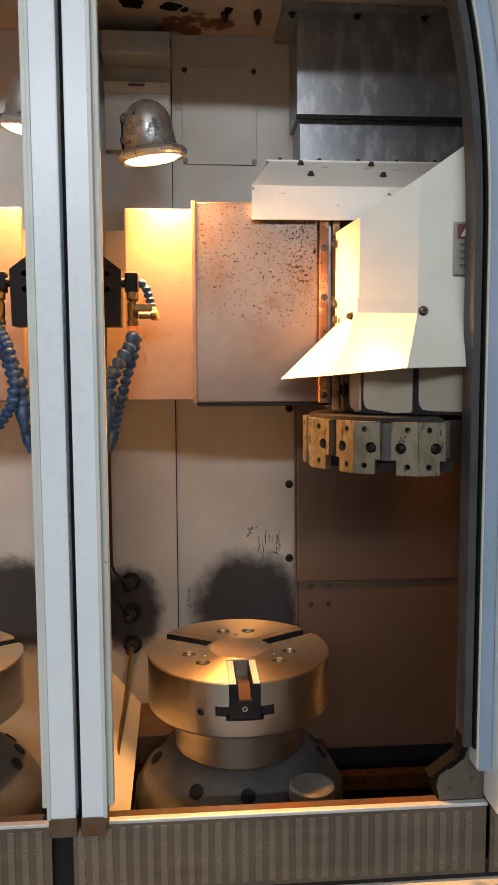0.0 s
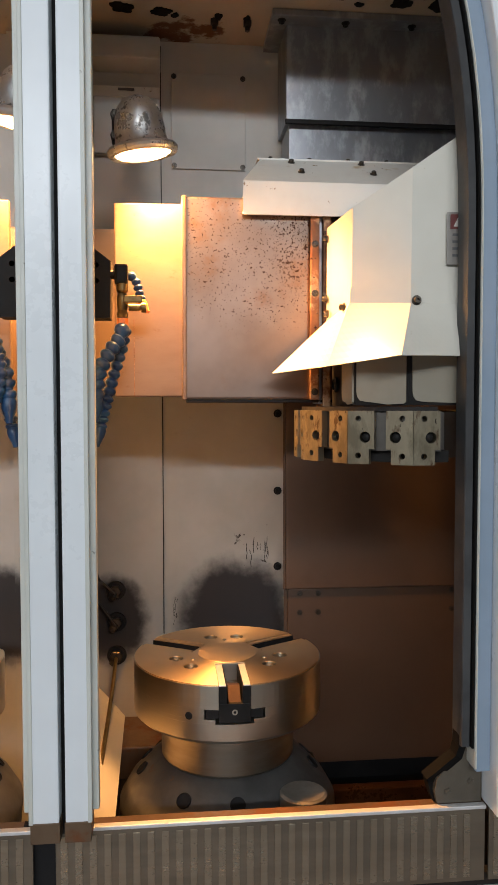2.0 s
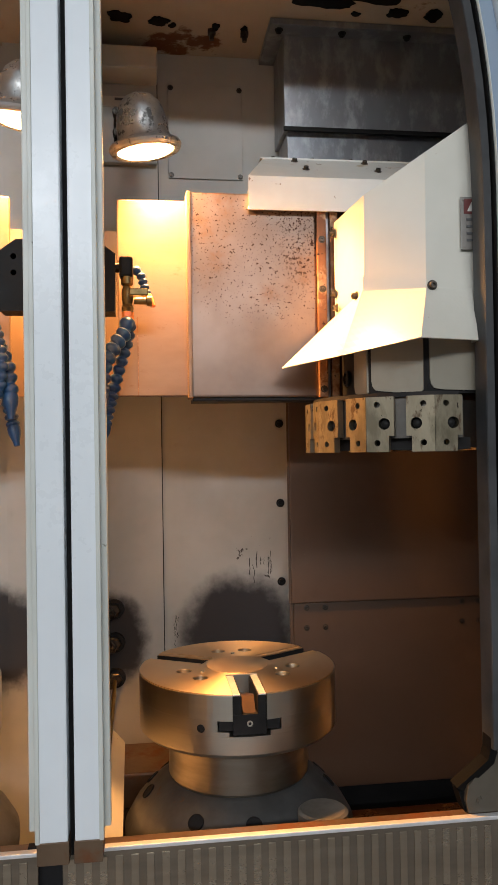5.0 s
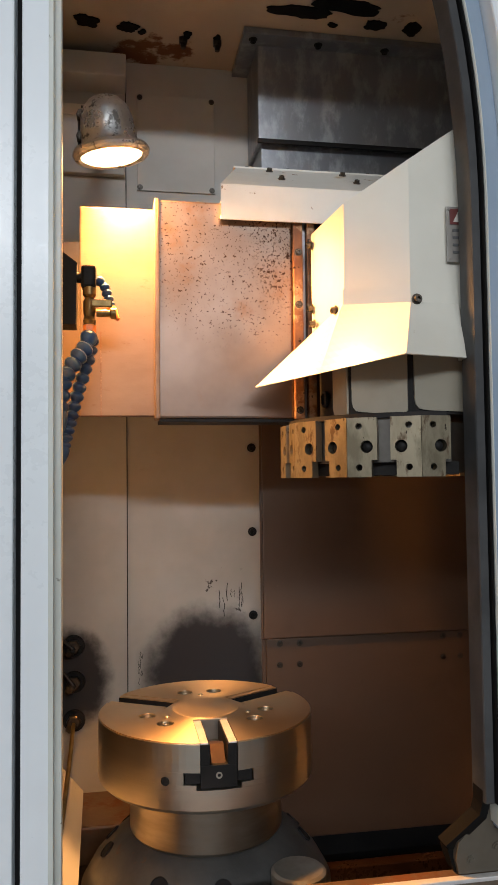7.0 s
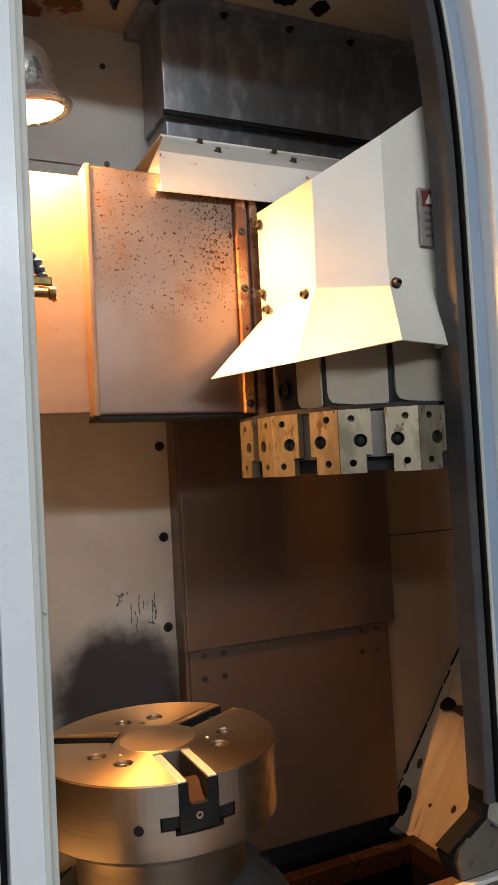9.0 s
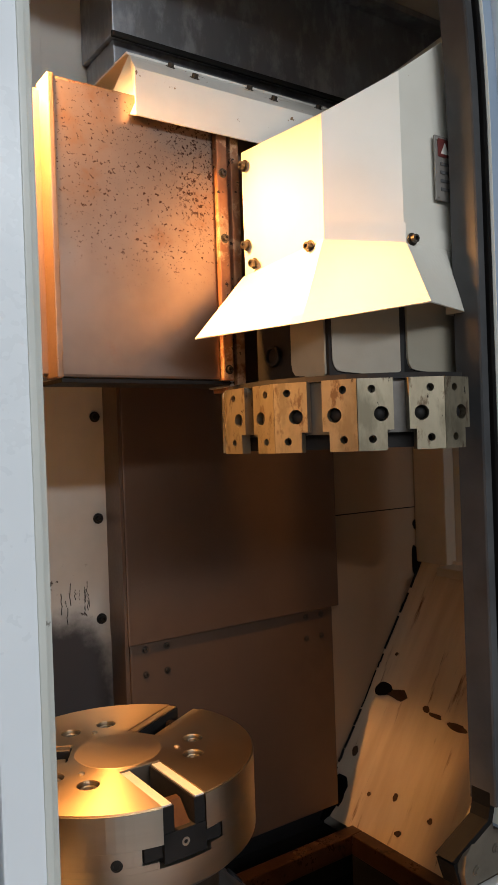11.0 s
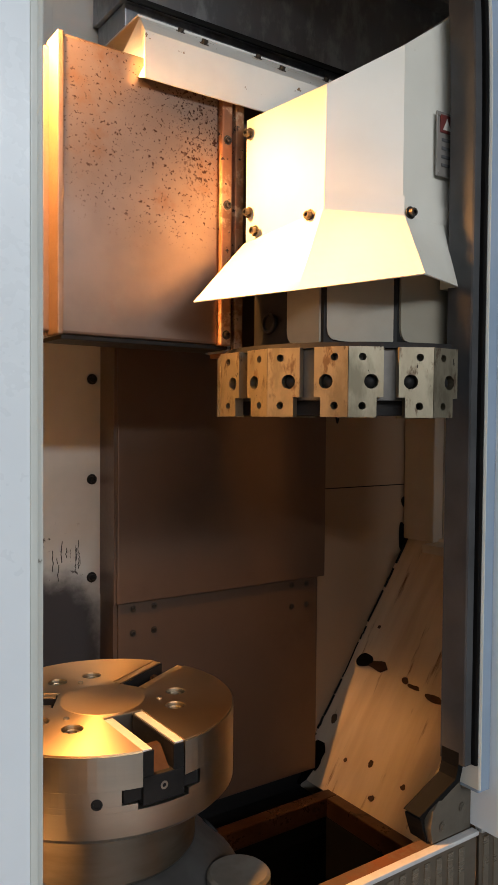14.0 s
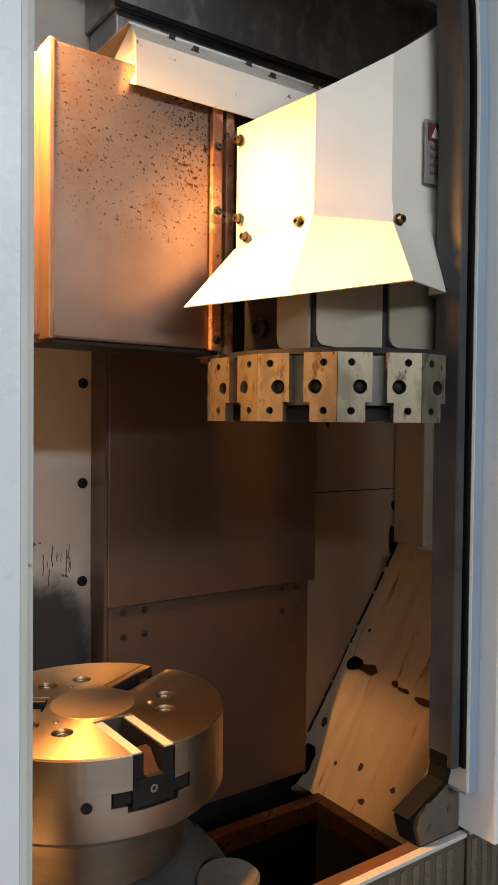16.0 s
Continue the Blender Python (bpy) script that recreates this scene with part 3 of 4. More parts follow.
for i in range(1, 4):
    again(first, (0, 0, -0.0085 * i))
for sx, sz in ((0.335, 1.5815), (0.335, 1.6395)):
    bolt(pl, (sx, 0.9255, sz), (0, -1, 0), 0.0014, 0.001, M_LABEL, "rivet")

cb = thing("cross_beam_cover", (0.35, 1.15, 1.68), "chipped white sheet steel cover bar with dark screws", "machine cover")
B0, B1, B2 = 0.094, 0.128, 0.84
BF, BK, BZ0, BZ1, BZ2 = 1.106, 1.185, 1.679, 1.727, 1.783
part("front_sheet", sheet([[(B0, BF, BZ0), (B2, BF, BZ0), (B2, BF, BZ1), (B0, BF, BZ1)],
                           [(B0, BF, BZ1), (B2, BF, BZ1), (B2, BK, BZ2), (B1, BK, BZ2)],
                           [(B0, BF, BZ0), (B0, BF, BZ1), (B1, BK, BZ2), (B0, BK, BZ0 + 0.031)]], 0.0015), M_BARS, cb)
part("top_flange", box(B1 - 0.004, B2, BK - 0.002, 1.384, BZ2 - 0.001, BZ2 + 0.0015), M_BARS, cb)
for i in range(6):
    bolt(cb, (B1 + 0.018 + i * 0.062, BK + 0.015, BZ2 + 0.0015), (0, 0, 1), 0.0033, 0.007)
for i in range(3):
    bolt(cb, (0.185 + i * 0.11, BF + 0.033, BZ1 + 0.024), (0, -0.58, 0.81), 0.0037, 0.005)
    bolt(cb, (0.175 + i * 0.11, BK - 0.010, BZ2 - 0.007), (0, -0.58, 0.81), 0.0037, 0.005)

bx = thing("slide_cover", (0.1, 1.13, 1.41), "oil-stained steel slide cover speckled with rust", "machine cover")
BY = 1.12
part("main_panel", box(0.009, 0.194, BY, BY + 0.022, 1.412, 1.706, 0.003), M_COPPER, bx)
part("fold", box(0.006, 0.0125, BY - 0.002, BY + 0.03, 1.411, 1.707, 0.0015), M_COPPER_L, bx, "bright rubbed fold")
part("side_panel", box(-0.093, 0.0085, BY + 0.0225, BY + 0.034, 1.416, 1.700, 0.002), M_COPPER_L, bx, "warm stained side panel")
part("seam", box(-0.0655, -0.0645, BY + 0.0215, BY + 0.0235, 1.416, 1.53), M_RUSTSTRIP, bx)
part("edge_strip", box(0.1945, 0.208, BY - 0.006, BY + 0.05, 1.411, 1.70, 0.0015), M_RUSTSTRIP, bx, "rusty edge strip")
part("guide_strip", box(0.2085, 0.214, BY + 0.004, BY + 0.05, 1.405, 1.70, 0.001), M_STEEL_DK, bx)
part("rail", box(0.2145, 0.226, BY - 0.003, BY + 0.05, 1.40, 1.70, 0.0015), M_RUSTSTRIP, bx, "rust-brown rail")
part("back_plate", box(0.2265, 0.27, BY + 0.012, BY + 0.05, 1.40, 1.72, 0.001), M_PANEL_DK, bx)
for z in (1.423, 1.496, 1.568, 1.64):
    bolt(bx, (0.2015, BY - 0.006, z), (0, -1, 0), 0.0035, 0.004)
# unseen sheet and baffle, added only to shape the lamp's light
part("rear_sheet", box(-0.135, 0.20, BY + 0.150, BY + 0.153, 1.426, 1.69), M_PANEL_DK, bx, "added unseen sheet that keeps lamp light off the back wall")
part("rear_web", box(0.2275, 0.268, BY + 0.0505, BY + 0.15, 1.436, 1.70), M_PANEL_DK, bx, "added unseen baffle that trims lamp light on the chute")
part("lower_rim", box(0.012, 0.3, BY + 0.004, BY + 0.06, 1.4070, 1.4115, 0.001), M_BLACK, bx, "dark lower rim")

# ---- turret: twelve flats ----
TX, TY, TR, TZ0, TZ1 = 0.313, 1.024, 0.1504, 1.331, 1.396
PHASE = radians(0.6)
tu = thing("tool_turret", (TX, TY, TZ0), "worn steel tool turret with twelve drilled stations", "turret")
N = 12
half = TR * math.tan(math.pi / N)
poly = lambda r, n=N, o=0.5: [(TX + r / math.cos(math.pi / n) * math.cos(2 * math.pi * (i + o) / n + math.pi + PHASE), TY + r / math.cos(math.pi / n) * math.sin(2 * math.pi * (i + o) / n + math.pi + PHASE)) for i in range(n)]
EDGE_X = 0.3415


def clip(pts):
    """Cuts a plan outline off beside the door frame."""
    out = []
    over = lambda p: p[0] + 1.25 * max(0.0, 0.908 - p[1]) - EDGE_X
    for a, b in zip(pts, pts[1:] + pts[:1]):
        fa, fb = over(a), over(b)
        if fa <= 0:
            out.append(a)
        if (fa <= 0) != (fb <= 0):
            s = fa / (fa - fb)
            out.append((a[0] + s * (b[0] - a[0]), a[1] + s * (b[1] - a[1])))
    return out


part("hub", prism(poly(0.084), TZ0 + 0.004, TZ1 - 0.002), M_TURRET_DK, tu)
part("core", prism(clip(poly(TR - 0.0115)), TZ0 + 0.016, TZ1 - 0.001), M_TURRET_DK, tu)
part("core_foot", prism(clip(poly(TR - 0.022)), TZ0 + 0.002, TZ0 + 0.016), M_BLACK, tu)
part("top_plate", prism(clip(poly(TR - 0.006, 48)), TZ1 - 0.0005, TZ1 + 0.005), M_BLACK, tu)
H = TZ1 - TZ0
for k in range(N):
    if k in (4, 5):
        continue
    a = math.pi + PHASE + 2 * math.pi * k / N
    u = Vector((-math.sin(a), math.cos(a), 0))
    o = Vector((math.cos(a), math.sin(a), 0))
    m = Matrix((u.to_4d(), Vector((0, 0, 1, 0)), o.to_4d(), (0, 0, 0, 1))).transposed()
    m[3][0] = m[3][1] = m[3][2] = 0
    m = Matrix.Translation(Vector((TX, TY, TZ0)) + o * TR) @ m.to_3x3().to_4x4()
    for s in (-1, 1):
        if k == 3 and s > 0:
            continue
        g, w = 0.0072, 0.0135
        out = [(s * w, 0), (s * (half - 0.0003), 0), (s * (half - 0.0003), H), (s * g, H), (s * g, 0.0185), (s * w, 0.0185)]
        holes = [ring(s * 0.0186, 0.033, 0.0068, 20), ring(s * 0.0270, 0.0105, 0.0036, 14), ring(s * 0.0270, 0.0555, 0.0036, 14)]
        part("station_plate", plate(out, holes, 0.0100, m), M_TURRET, tu)
        part("plunger", lathe([(0.0067, -0.0098), (0.0052, -0.006), (0.0025, -0.0042), (0, -0.0038)], m @ Vector((s * 0.0186, 0.033, 0)), o, 14), M_BLACK, tu, "black sprung ball")
    part("key", box(-0.006, 0.006, -0.006, 0.006, -0.006, 0.006, 0.0006), M_TURRET, tu, "small bright key block").matrix_local = Matrix.Translation(m @ Vector((0.0075, 0.009, -0.010)) - Vector((TX, TY, TZ0))) @ m.to_3x3().to_4x4()
    # parts keep their own mesh centre
hn = thing("head_casting", (TX, TY, TZ1 + 0.006), "khaki painted head casting with oil-black seams", "casting")
neck_plan = [(0.222, 1.088), (0.2285, 0.977), (0.289, 0.9355), (0.60, 0.9355), (0.60, 1.088)]
part("neck", prism(neck_plan, TZ1 + 0.0065, 1.50), M_BLACK, hn)
for k, (c0, c1) in enumerate(((0.055, 0.0), (0.0, 0.0), (0.0, 0.15))):
    p, q = Vector((*neck_plan[k], 0)), Vector((*neck_plan[k + 1], 0))
    d = (q - p).normalized()
    o = Vector((-d.y, d.x, 0)) if k < 0 else Vector((d.y, -d.x, 0))
    L = (q - p).length
    m = Matrix.Translation(p + o * 0.0025 + Vector((0, 0, TZ1 + 0.0065))) @ Matrix((d, Vector((0, 0, 1)), o)).transposed().to_4x4()
    a, e = 0.003 + c0, L - 0.004 - c1
    rnd = [(a, 0.018), (a + 0.0015, 0.011), (a + 0.005, 0.0065), (a + 0.012, 0.005), (a + 0.020, 0.0042), (e - 0.024, 0.0012), (e - 0.014, 0.0018), (e - 0.003, 0.0022), (e, 0.0045), (e, 0.095), (a, 0.095)]
    part("painted_face", plate(rnd, (), 0.003, m), M_CAST, hn)
part("port", lathe([(0.011, 0), (0.011, 0.003), (0.008, 0.004), (0.0075, 0.001), (0, 0.001)], (0.2215, 1.058, 1.432), (-1, -0.06, 0), 18), M_BLACK, hn, "black oil port")

# ---- chuck ----
CX, CY, CR, CT = 0.0735, 1.160, 0.1435, 1.020
ck = thing("three_jaw_chuck", (CX, CY, 0.935), "ground steel three-jaw power chuck without top jaws", "chuck")


def notched(r, w, rin, n=30):
    """A round outline with three slots of width w, from the rim in to rin."""
    pts = []
    for k in range(3):
        a = radians(-90 + 120 * k)
        d, s = Vector((math.cos(a), math.sin(a))), Vector((-math.sin(a), math.cos(a)))
        e = math.asin(w / 2 / r)
        for q in (d * math.sqrt(r * r - w * w / 4) - s * w / 2, d * rin - s * w / 2, d * rin + s * w / 2, d * math.sqrt(r * r - w * w / 4) + s * w / 2):
            pts.append((CX + q.x, CY + q.y))
        for i in range(1, n):
            b = a + e + (2 * math.pi / 3 - 2 * e) * i / n
            pts.append((CX + r * math.cos(b), CY + r * math.sin(b)))
    return pts


bolts = [(CX + 0.0820 * math.cos(radians(a + s * 15)), CY + 0.0820 * math.sin(radians(a + s * 15))) for a in (90, 210, 330) for s in (-1, 1)]
Z = Matrix.Translation
part("face", plate(notched(CR - 0.0015, 0.0450, 0.050), [ring(x, y, 0.0112, 24) for x, y in bolts], 0.0015, Z((0, 0, CT))), M_CHUCK_TOP, ck, "turned steel face, warm lamp light put into its golden colour")
part("upper_body", plate(notched(CR, 0.0450, 0.050), [ring(x, y, 0.0110, 24) for x, y in bolts], 0.0325, Z((0, 0, CT - 0.0016))), M_CHUCK, ck)
part("slot_body", plate(notched(CR, 0.084, 0.06), (), 0.014, Z((0, 0, CT - 0.0342))), M_CHUCK, ck)
part("lower_slot_body", plate(notched(CR, 0.054, 0.06), (), 0.006, Z((0, 0, CT - 0.0483))), M_CHUCK, ck)
part("lower_body", lathe([(0, CT - 0.0544), (CR, CT - 0.0544), (CR, 0.942), (CR - 0.006, 0.936), (0.06, 0.935), (0, 0.935)], (CX, CY, 0), (0, 0, 1), 96), M_CHUCK, ck)
for x, y in bolts:
    s = part("cap_screw", lathe([(0.0108, CT - 0.02), (0.0085, CT - 0.02), (0.0085, CT - 0.0045), (0.0078, CT - 0.0035), (0.0048, CT - 0.0035), (0.0045, CT - 0.009), (0, CT - 0.009)], (x, y, 0), (0, 0, 1), 20), M_CHUCK, ck)
for a in (30, 150, 270):
    part("pin", lathe([(0.0032, 0), (0.0032, 0.0012), (0.0026, 0.0018), (0, 0.0018)], (CX + 0.062 * math.cos(radians(a + 60)), CY + 0.062 * math.sin(radians(a + 60)), CT), (0, 0, 1), 12), M_CHUCK, ck)
part("centre_disc", lathe([(0.0455, 0), (0.0452, 0.0003), (0.03, 0.0003), (0, 0.0003)], (CX, CY, CT), (0, 0, 1), 64), M_CHUCK_DISC, ck, "matt centre of the face, with lamp gold in its colour")
part("side_port", lathe([(0.0055, 0.0004), (0.0045, 0.0014), (0.003, 0.0014), (0.0028, 0.0004), (0, 0.0004)], (CX + CR * math.cos(radians(-116)), CY + CR * math.sin(radians(-116)), CT - 0.045), (math.cos(radians(-116)), math.sin(radians(-116)), 0), 14), M_BLACK, ck, "dark screw port")


def master_jaw(a):
    """A master jaw in its slot: dark body, two serrated rails, a channel and a nut."""
    r = Matrix.Translation((CX, CY, CT)) @ Matrix.Rotation(radians(a), 4, "Z")
    r0 = 0.052

    def lay(name, material, label, *b, bev=0.0006):
        bm = box(*b, bev)
        bmesh.ops.transform(bm, matrix=r, verts=bm.verts)
        return part(name, bm, material, ck, label)
    R1 = CR - 0.002
    lay("master_jaw", M_BLACK, "black master jaw", r0, R1, -0.0218, 0.0218, -0.0525, -0.026)
    for s in (-1, 1):
        lay("jaw_rail", M_BLACK, "", r0, R1 - 0.001, min(s * 0.0105, s * 0.0218), max(s * 0.0105, s * 0.0218), -0.0262, -0.0022)
        lay("jaw_arm", M_BLACK, "", r0 + 0.03, R1 - 0.004, min(s * 0.0218, s * 0.040), max(s * 0.0218, s * 0.040), -0.0475, -0.035)
        # same strips: front one coloured for hall reflection, rear ones for lamp gold
        lay("serrated_strip", M_GLINT if a < 0 else M_CHUCK_TOP, "serrated strip, reflected light put into its colour", r0 + 0.001, R1 - 0.002, min(s * 0.0122, s * 0.0218), max(s * 0.0122, s * 0.0218), -0.0026, -0.0006, bev=0.0004)
    # nut: a wedge sloping down to the rim
    bm = plate([(R1 - 0.036, -0.0262), (R1 - 0.032, -0.009), (R1 - 0.024, -0.009), (R1 - 0.006, -0.0262)], (), 0.017, r @ Matrix.Translation((0, -0.0085, 0)) @ Matrix.Rotation(radians(90), 4, "X"))
    part("jaw_nut", bm, M_NUT, ck, "brown sliding nut")
    bm = lathe([(0.004, 0), (0.004, 0.001), (0.002, 0.001), (0.002, 0), (0, 0)], r @ Vector((R1 - 0.0005, 0, -0.038)), r.to_3x3() @ Vector((1, 0, 0)), 12)
    part("grease_nipple", bm, M_CHUCK, ck)


for a in (-90, 30, 150):
    master_jaw(a)

sb = thing("spindle_nose", (CX, CY, 0.79), "turned spindle nose on a drilled grey cast iron flange", "spindle")
part("nose", lathe([(0, 0.934), (0.102, 0.934), (0.102, 0.872), (0.099, 0.868), (0.0, 0.868)], (CX, CY, 0), (0, 0, 1), 72), M_NECK, sb)
prof = [(0.0, 0.8675), (0.100, 0.8675), (0.107, 0.866), (0.128, 0.850), (0.152, 0.825), (0.1665, 0.800), (0.1670, 0.788), (0.163, 0.74), (0.0, 0.74)]
part("flange", lathe(prof, (CX, CY, 0), (0, 0, 1), 72), M_BASE, sb)
for k in range(12):
    a = radians(-88 - 34 * k) if k < 2 else radians(-88 - 68 - 21 * (k - 1))
    n = Vector((math.cos(a) * 0.70, math.sin(a) * 0.70, 0.71)).normalized()
    c = Vector((CX + 0.1325 * math.cos(a), CY + 0.1325 * math.sin(a), 0.8463))
    part("flange_hole", lathe([(0.0112, -0.003), (0.0110, 0.0012), (0.0102, 0.0012), (0.0098, 0.0002), (0, 0.0002)], c, n, 18), M_SHADE, sb, "dark bolt hole")
cap = thing("round_cap", (0.172, 1.037, 0.83), "worn round steel cap beside the spindle flange", "cap")
part("cap", lathe([(0, 0.857), (0.030, 0.857), (0.0335, 0.854), (0.0335, 0.838), (0.031, 0.835), (0.031, 0.74), (0, 0.74)], (0.172, 1.037, 0), (0, 0, 1), 40), M_CAP, cap)
bed = thing("bed_plate", (0.05, 1.2, 0.74), "dark oily bed plate under the spindle", "bed plate")
part("plate", box(-0.15, 0.255, 0.95, BACK - 0.014, 0.70, 0.742, 0.004), M_BED, bed)
part("rear_rim", box(-0.15, -0.02, 1.33, BACK - 0.014, 0.742, 0.80, 0.004), M_LEDGE, bed, "rusty brown rear rim")

tray = thing("chip_tray_frame", (0.5, 1.2, 0.66), "rusty brown oily steel frame round the open chip pit", "frame")
part("rear_bar", box(0.257, 0.605, 1.37, 1.395, 0.648, 0.680, 0.002), M_TRAY, tray)
part("side_bar", box(0.580, 0.605, 0.955, 1.3695, 0.648, 0.680, 0.002), M_TRAY, tray)
part("rear_channel", box(0.257, 0.605, 1.3955, BACK - 0.002, 0.60, 0.655, 0.003), M_SHADE, tray)
part("inner_wall", box(0.5795, 0.5845, 0.955, 1.369, 0.43, 0.6475), M_SHADE, tray)

# ---- work lamp ----
wl = thing("work_lamp", LAMP, "cast aluminium bell-shaped work lamp, switched on", "lamp", "work lamps")
AX = Vector((-0.14, -0.085, 1.0)).normalized()
k = 0.0518
prof = [(k * 0.86, 0.0), (k, 0.001), (k * 1.02, 0.005), (k * 0.98, 0.009), (k * 0.80, 0.013), (k * 0.74, 0.018), (k * 0.72, 0.035), (k * 0.68, 0.052), (k * 0.58, 0.066), (k * 0.40, 0.076), (k * 0.18, 0.081), (0, 0.082)]
part("dome", lathe(prof, LAMP, AX, 48), M_ALU, wl)
part("rim", lathe([(k * 0.80, -0.001), (k * 0.86, -0.003), (k * 0.96, -0.002), (k * 1.0, 0.002), (k * 0.9, 0.003)], LAMP, AX, 48), M_ALU, wl)
part("glass", lathe([(k * 0.80, 0.0), (k * 0.7, -0.003), (k * 0.4, -0.005), (0, -0.0055)], LAMP, AX, 36), M_LENS, wl, "glowing warm lamp glass")
part("bracket", sweep([(LAMP.x - 0.002, LAMP.y + 0.02, LAMP.z + 0.045), (-0.062, 1.25, 1.845), (-0.072, 1.451, 1.91)], 0.012), M_ALU, wl)
part("ear_plate", box(LAMP.x - 0.046, LAMP.x - 0.020, LAMP.y + 0.004, LAMP.y + 0.012, LAMP.z + 0.014, LAMP.z + 0.066, 0.003), M_BLACK, wl)
for dz in (0.026, 0.056):
    part("ear", lathe([(0, 0.0), (0.0075, 0.0), (0.0075, 0.012), (0.006, 0.014), (0, 0.014)], (LAMP.x - 0.040, LAMP.y + 0.012, LAMP.z + dz), (0, -1, 0), 16), M_BLACK, wl, "dark mounting ear")
    bolt(wl, (LAMP.x - 0.040, LAMP.y - 0.002, LAMP.z + dz), (0, -1, 0), 0.004, 0.003, M_BOLT)

# ---- coolant manifold and hoses ----
mf = thing("coolant_manifold", (-0.13, 1.36, 1.6), "black coolant block with brass valves on the partition", "manifold", "coolant manifolds")
part("block", plate([(-0.200, 1.565), (-0.118, 1.565), (-0.116, 1.662), (-0.145, 1.684), (-0.200, 1.684)], [ring(-0.141, 1.655, 0.005, 14), ring(-0.141, 1.628, 0.005, 14)], 0.05, Matrix.Translation((0, 1.34, 0)) @ Matrix.Rotation(radians(90), 4, "X")), M_LACQUER, mf)
part("block_back", box(-0.157, -0.12, 1.391, 1.395, 1.57, 1.66), M_LACQUER, mf)
part("elbow", box(-0.110, -0.087, 1.335, 1.362, 1.622, 1.658, 0.005), M_LACQUER, mf, "dark pipe elbow")
part("nipple", lathe([(0.008, 0), (0.008, 0.03)], (-0.118, 1.348, 1.64), (1, 0, 0), 14), M_LACQUER, mf)
part("valve_body", lathe([(0, 0), (0.009, 0), (0.0105, 0.006), (0.008, 0.012), (0.0095, 0.02), (0.0095, 0.036), (0.007, 0.042), (0.0105, 0.046), (0.0105, 0.058), (0, 0.058)], (-0.097, 1.345, 1.566), (0, 0, 1), 16), M_VALVE, mf, "oily brass ball valve")
part("valve_lever", box(-0.094, -0.062, 1.325, 1.331, 1.59, 1.602, 0.002), M_VALVE, mf)
part("tap", lathe([(0, 0), (0.006, 0), (0.006, 0.02), (0.009, 0.022), (0.009, 0.030), (0, 0.03)], (-0.086, 1.34, 1.583), (1, 0, 0), 12), M_VALVE, mf)
part("hex", lathe([(0, 0), (0.010, 0), (0.010, 0.012), (0, 0.012)], (-0.097, 1.345, 1.553), (0, 0, 1), 6), M_ORANGE, mf, "orange threaded fitting")


def hose(points, r, label, tip=None):
    """A snake of ball-and-cup plastic links along a line, with a nozzle."""
    h = thing("coolant_hose", points[0], label, "hose", "coolant hoses")
    pts = [Vector(p) for p in points]
    run, seg = [pts[0]], r * 1.25
    for a, b in zip(pts, pts[1:]):
        n = max(1, round((b - a).length / seg))
        run += [a.lerp(b, (i + 1) / n) for i in range(n)]
    for i in range(len(run) - 2):
        d = (run[i + 1] - run[i]).normalized()
        L = (run[i + 1] - run[i]).length
        part("link", lathe([(r * 0.5, -0.1 * L), (r * 0.86, 0.08 * L), (r, 0.3 * L), (r * 0.98, 0.5 * L), (r * 0.80, 0.72 * L), (r * 0.62, 0.86 * L), (r * 0.6, 1.05 * L)], run[i], d, 16), M_HOSE, h)
    d = (run[-1] - run[-2]).normalized()
    part("nozzle", lathe([(r * 0.6, -r), (r * 0.95, 0), (r * 0.9, r * 0.8), (r * 0.5, r * 2.0), (r * 0.42, r * 2.6), (0, r * 2.6)], run[-2], d, 16), tip or M_ORANGE, h, "" if tip else "orange nozzle")
    return h


h1 = hose([(-0.096, 1.342, 1.552), (-0.101, 1.335, 1.53), (-0.118, 1.32, 1.505), (-0.134, 1.31, 1.475), (-0.139, 1.305, 1.44), (-0.141, 1.30, 1.40)], 0.0138, "blue ball-jointed plastic coolant hose", M_HOSE)
h2 = hose([(-0.093, 1.365, 1.55), (-0.098, 1.362, 1.52), (-0.112, 1.36, 1.475), (-0.124, 1.355, 1.43), (-0.133, 1.35, 1.395), (-0.140, 1.345, 1.36)], 0.0115, "thinner blue ball-jointed coolant hose", M_HOSE)
h3 = hose([(-0.086, 1.372, 1.645), (-0.075, 1.37, 1.635), (-0.069, 1.367, 1.615), (-0.064, 1.362, 1.595), (-0.058, 1.358, 1.585)], 0.0085, "short blue coolant hose with orange tip")

# the block sits well forward of the wall
EYE_LINE, NEAR = Vector((0.0, -0.024, 1.4565)), 0.795
for ob in (mf, h1, h2, h3):
    ob.location = EYE_LINE + NEAR * (ob.location - EYE_LINE) + Vector((0, 0, -0.02))
    ob.scale = (NEAR, NEAR, NEAR)

# ---- lubrication fittings on the back wall ----
for i, (x, z) in enumerate(((-0.119, 1.047), (-0.118, 0.986), (-0.118, 0.921))):
    f = thing("pipe_fitting", (x, 1.467, z), "steel hexagon pipe fitting on the stained wall", "pipe fitting", "pipe fittings")
    part("washer", lathe([(0, 0), (0.019, 0), (0.018, 0.004), (0, 0.004)], (x, 1.467, z), (0, -1, 0), 24), M_BLACK, f)
    part("hexagon", lathe([(0, 0.003), (0.0125, 0.003), (0.0125, 0.014), (0.010, 0.016), (0, 0.016)], (x, 1.467, z), (0, -1, 0), 6), M_BOLT, f)
    part("nut", lathe([(0, 0.016), (0.008, 0.016), (0.008, 0.028), (0.005, 0.032), (0, 0.032)], (x, 1.467, z), (-0.2, -1, -0.25), 6), M_BOLT, f)
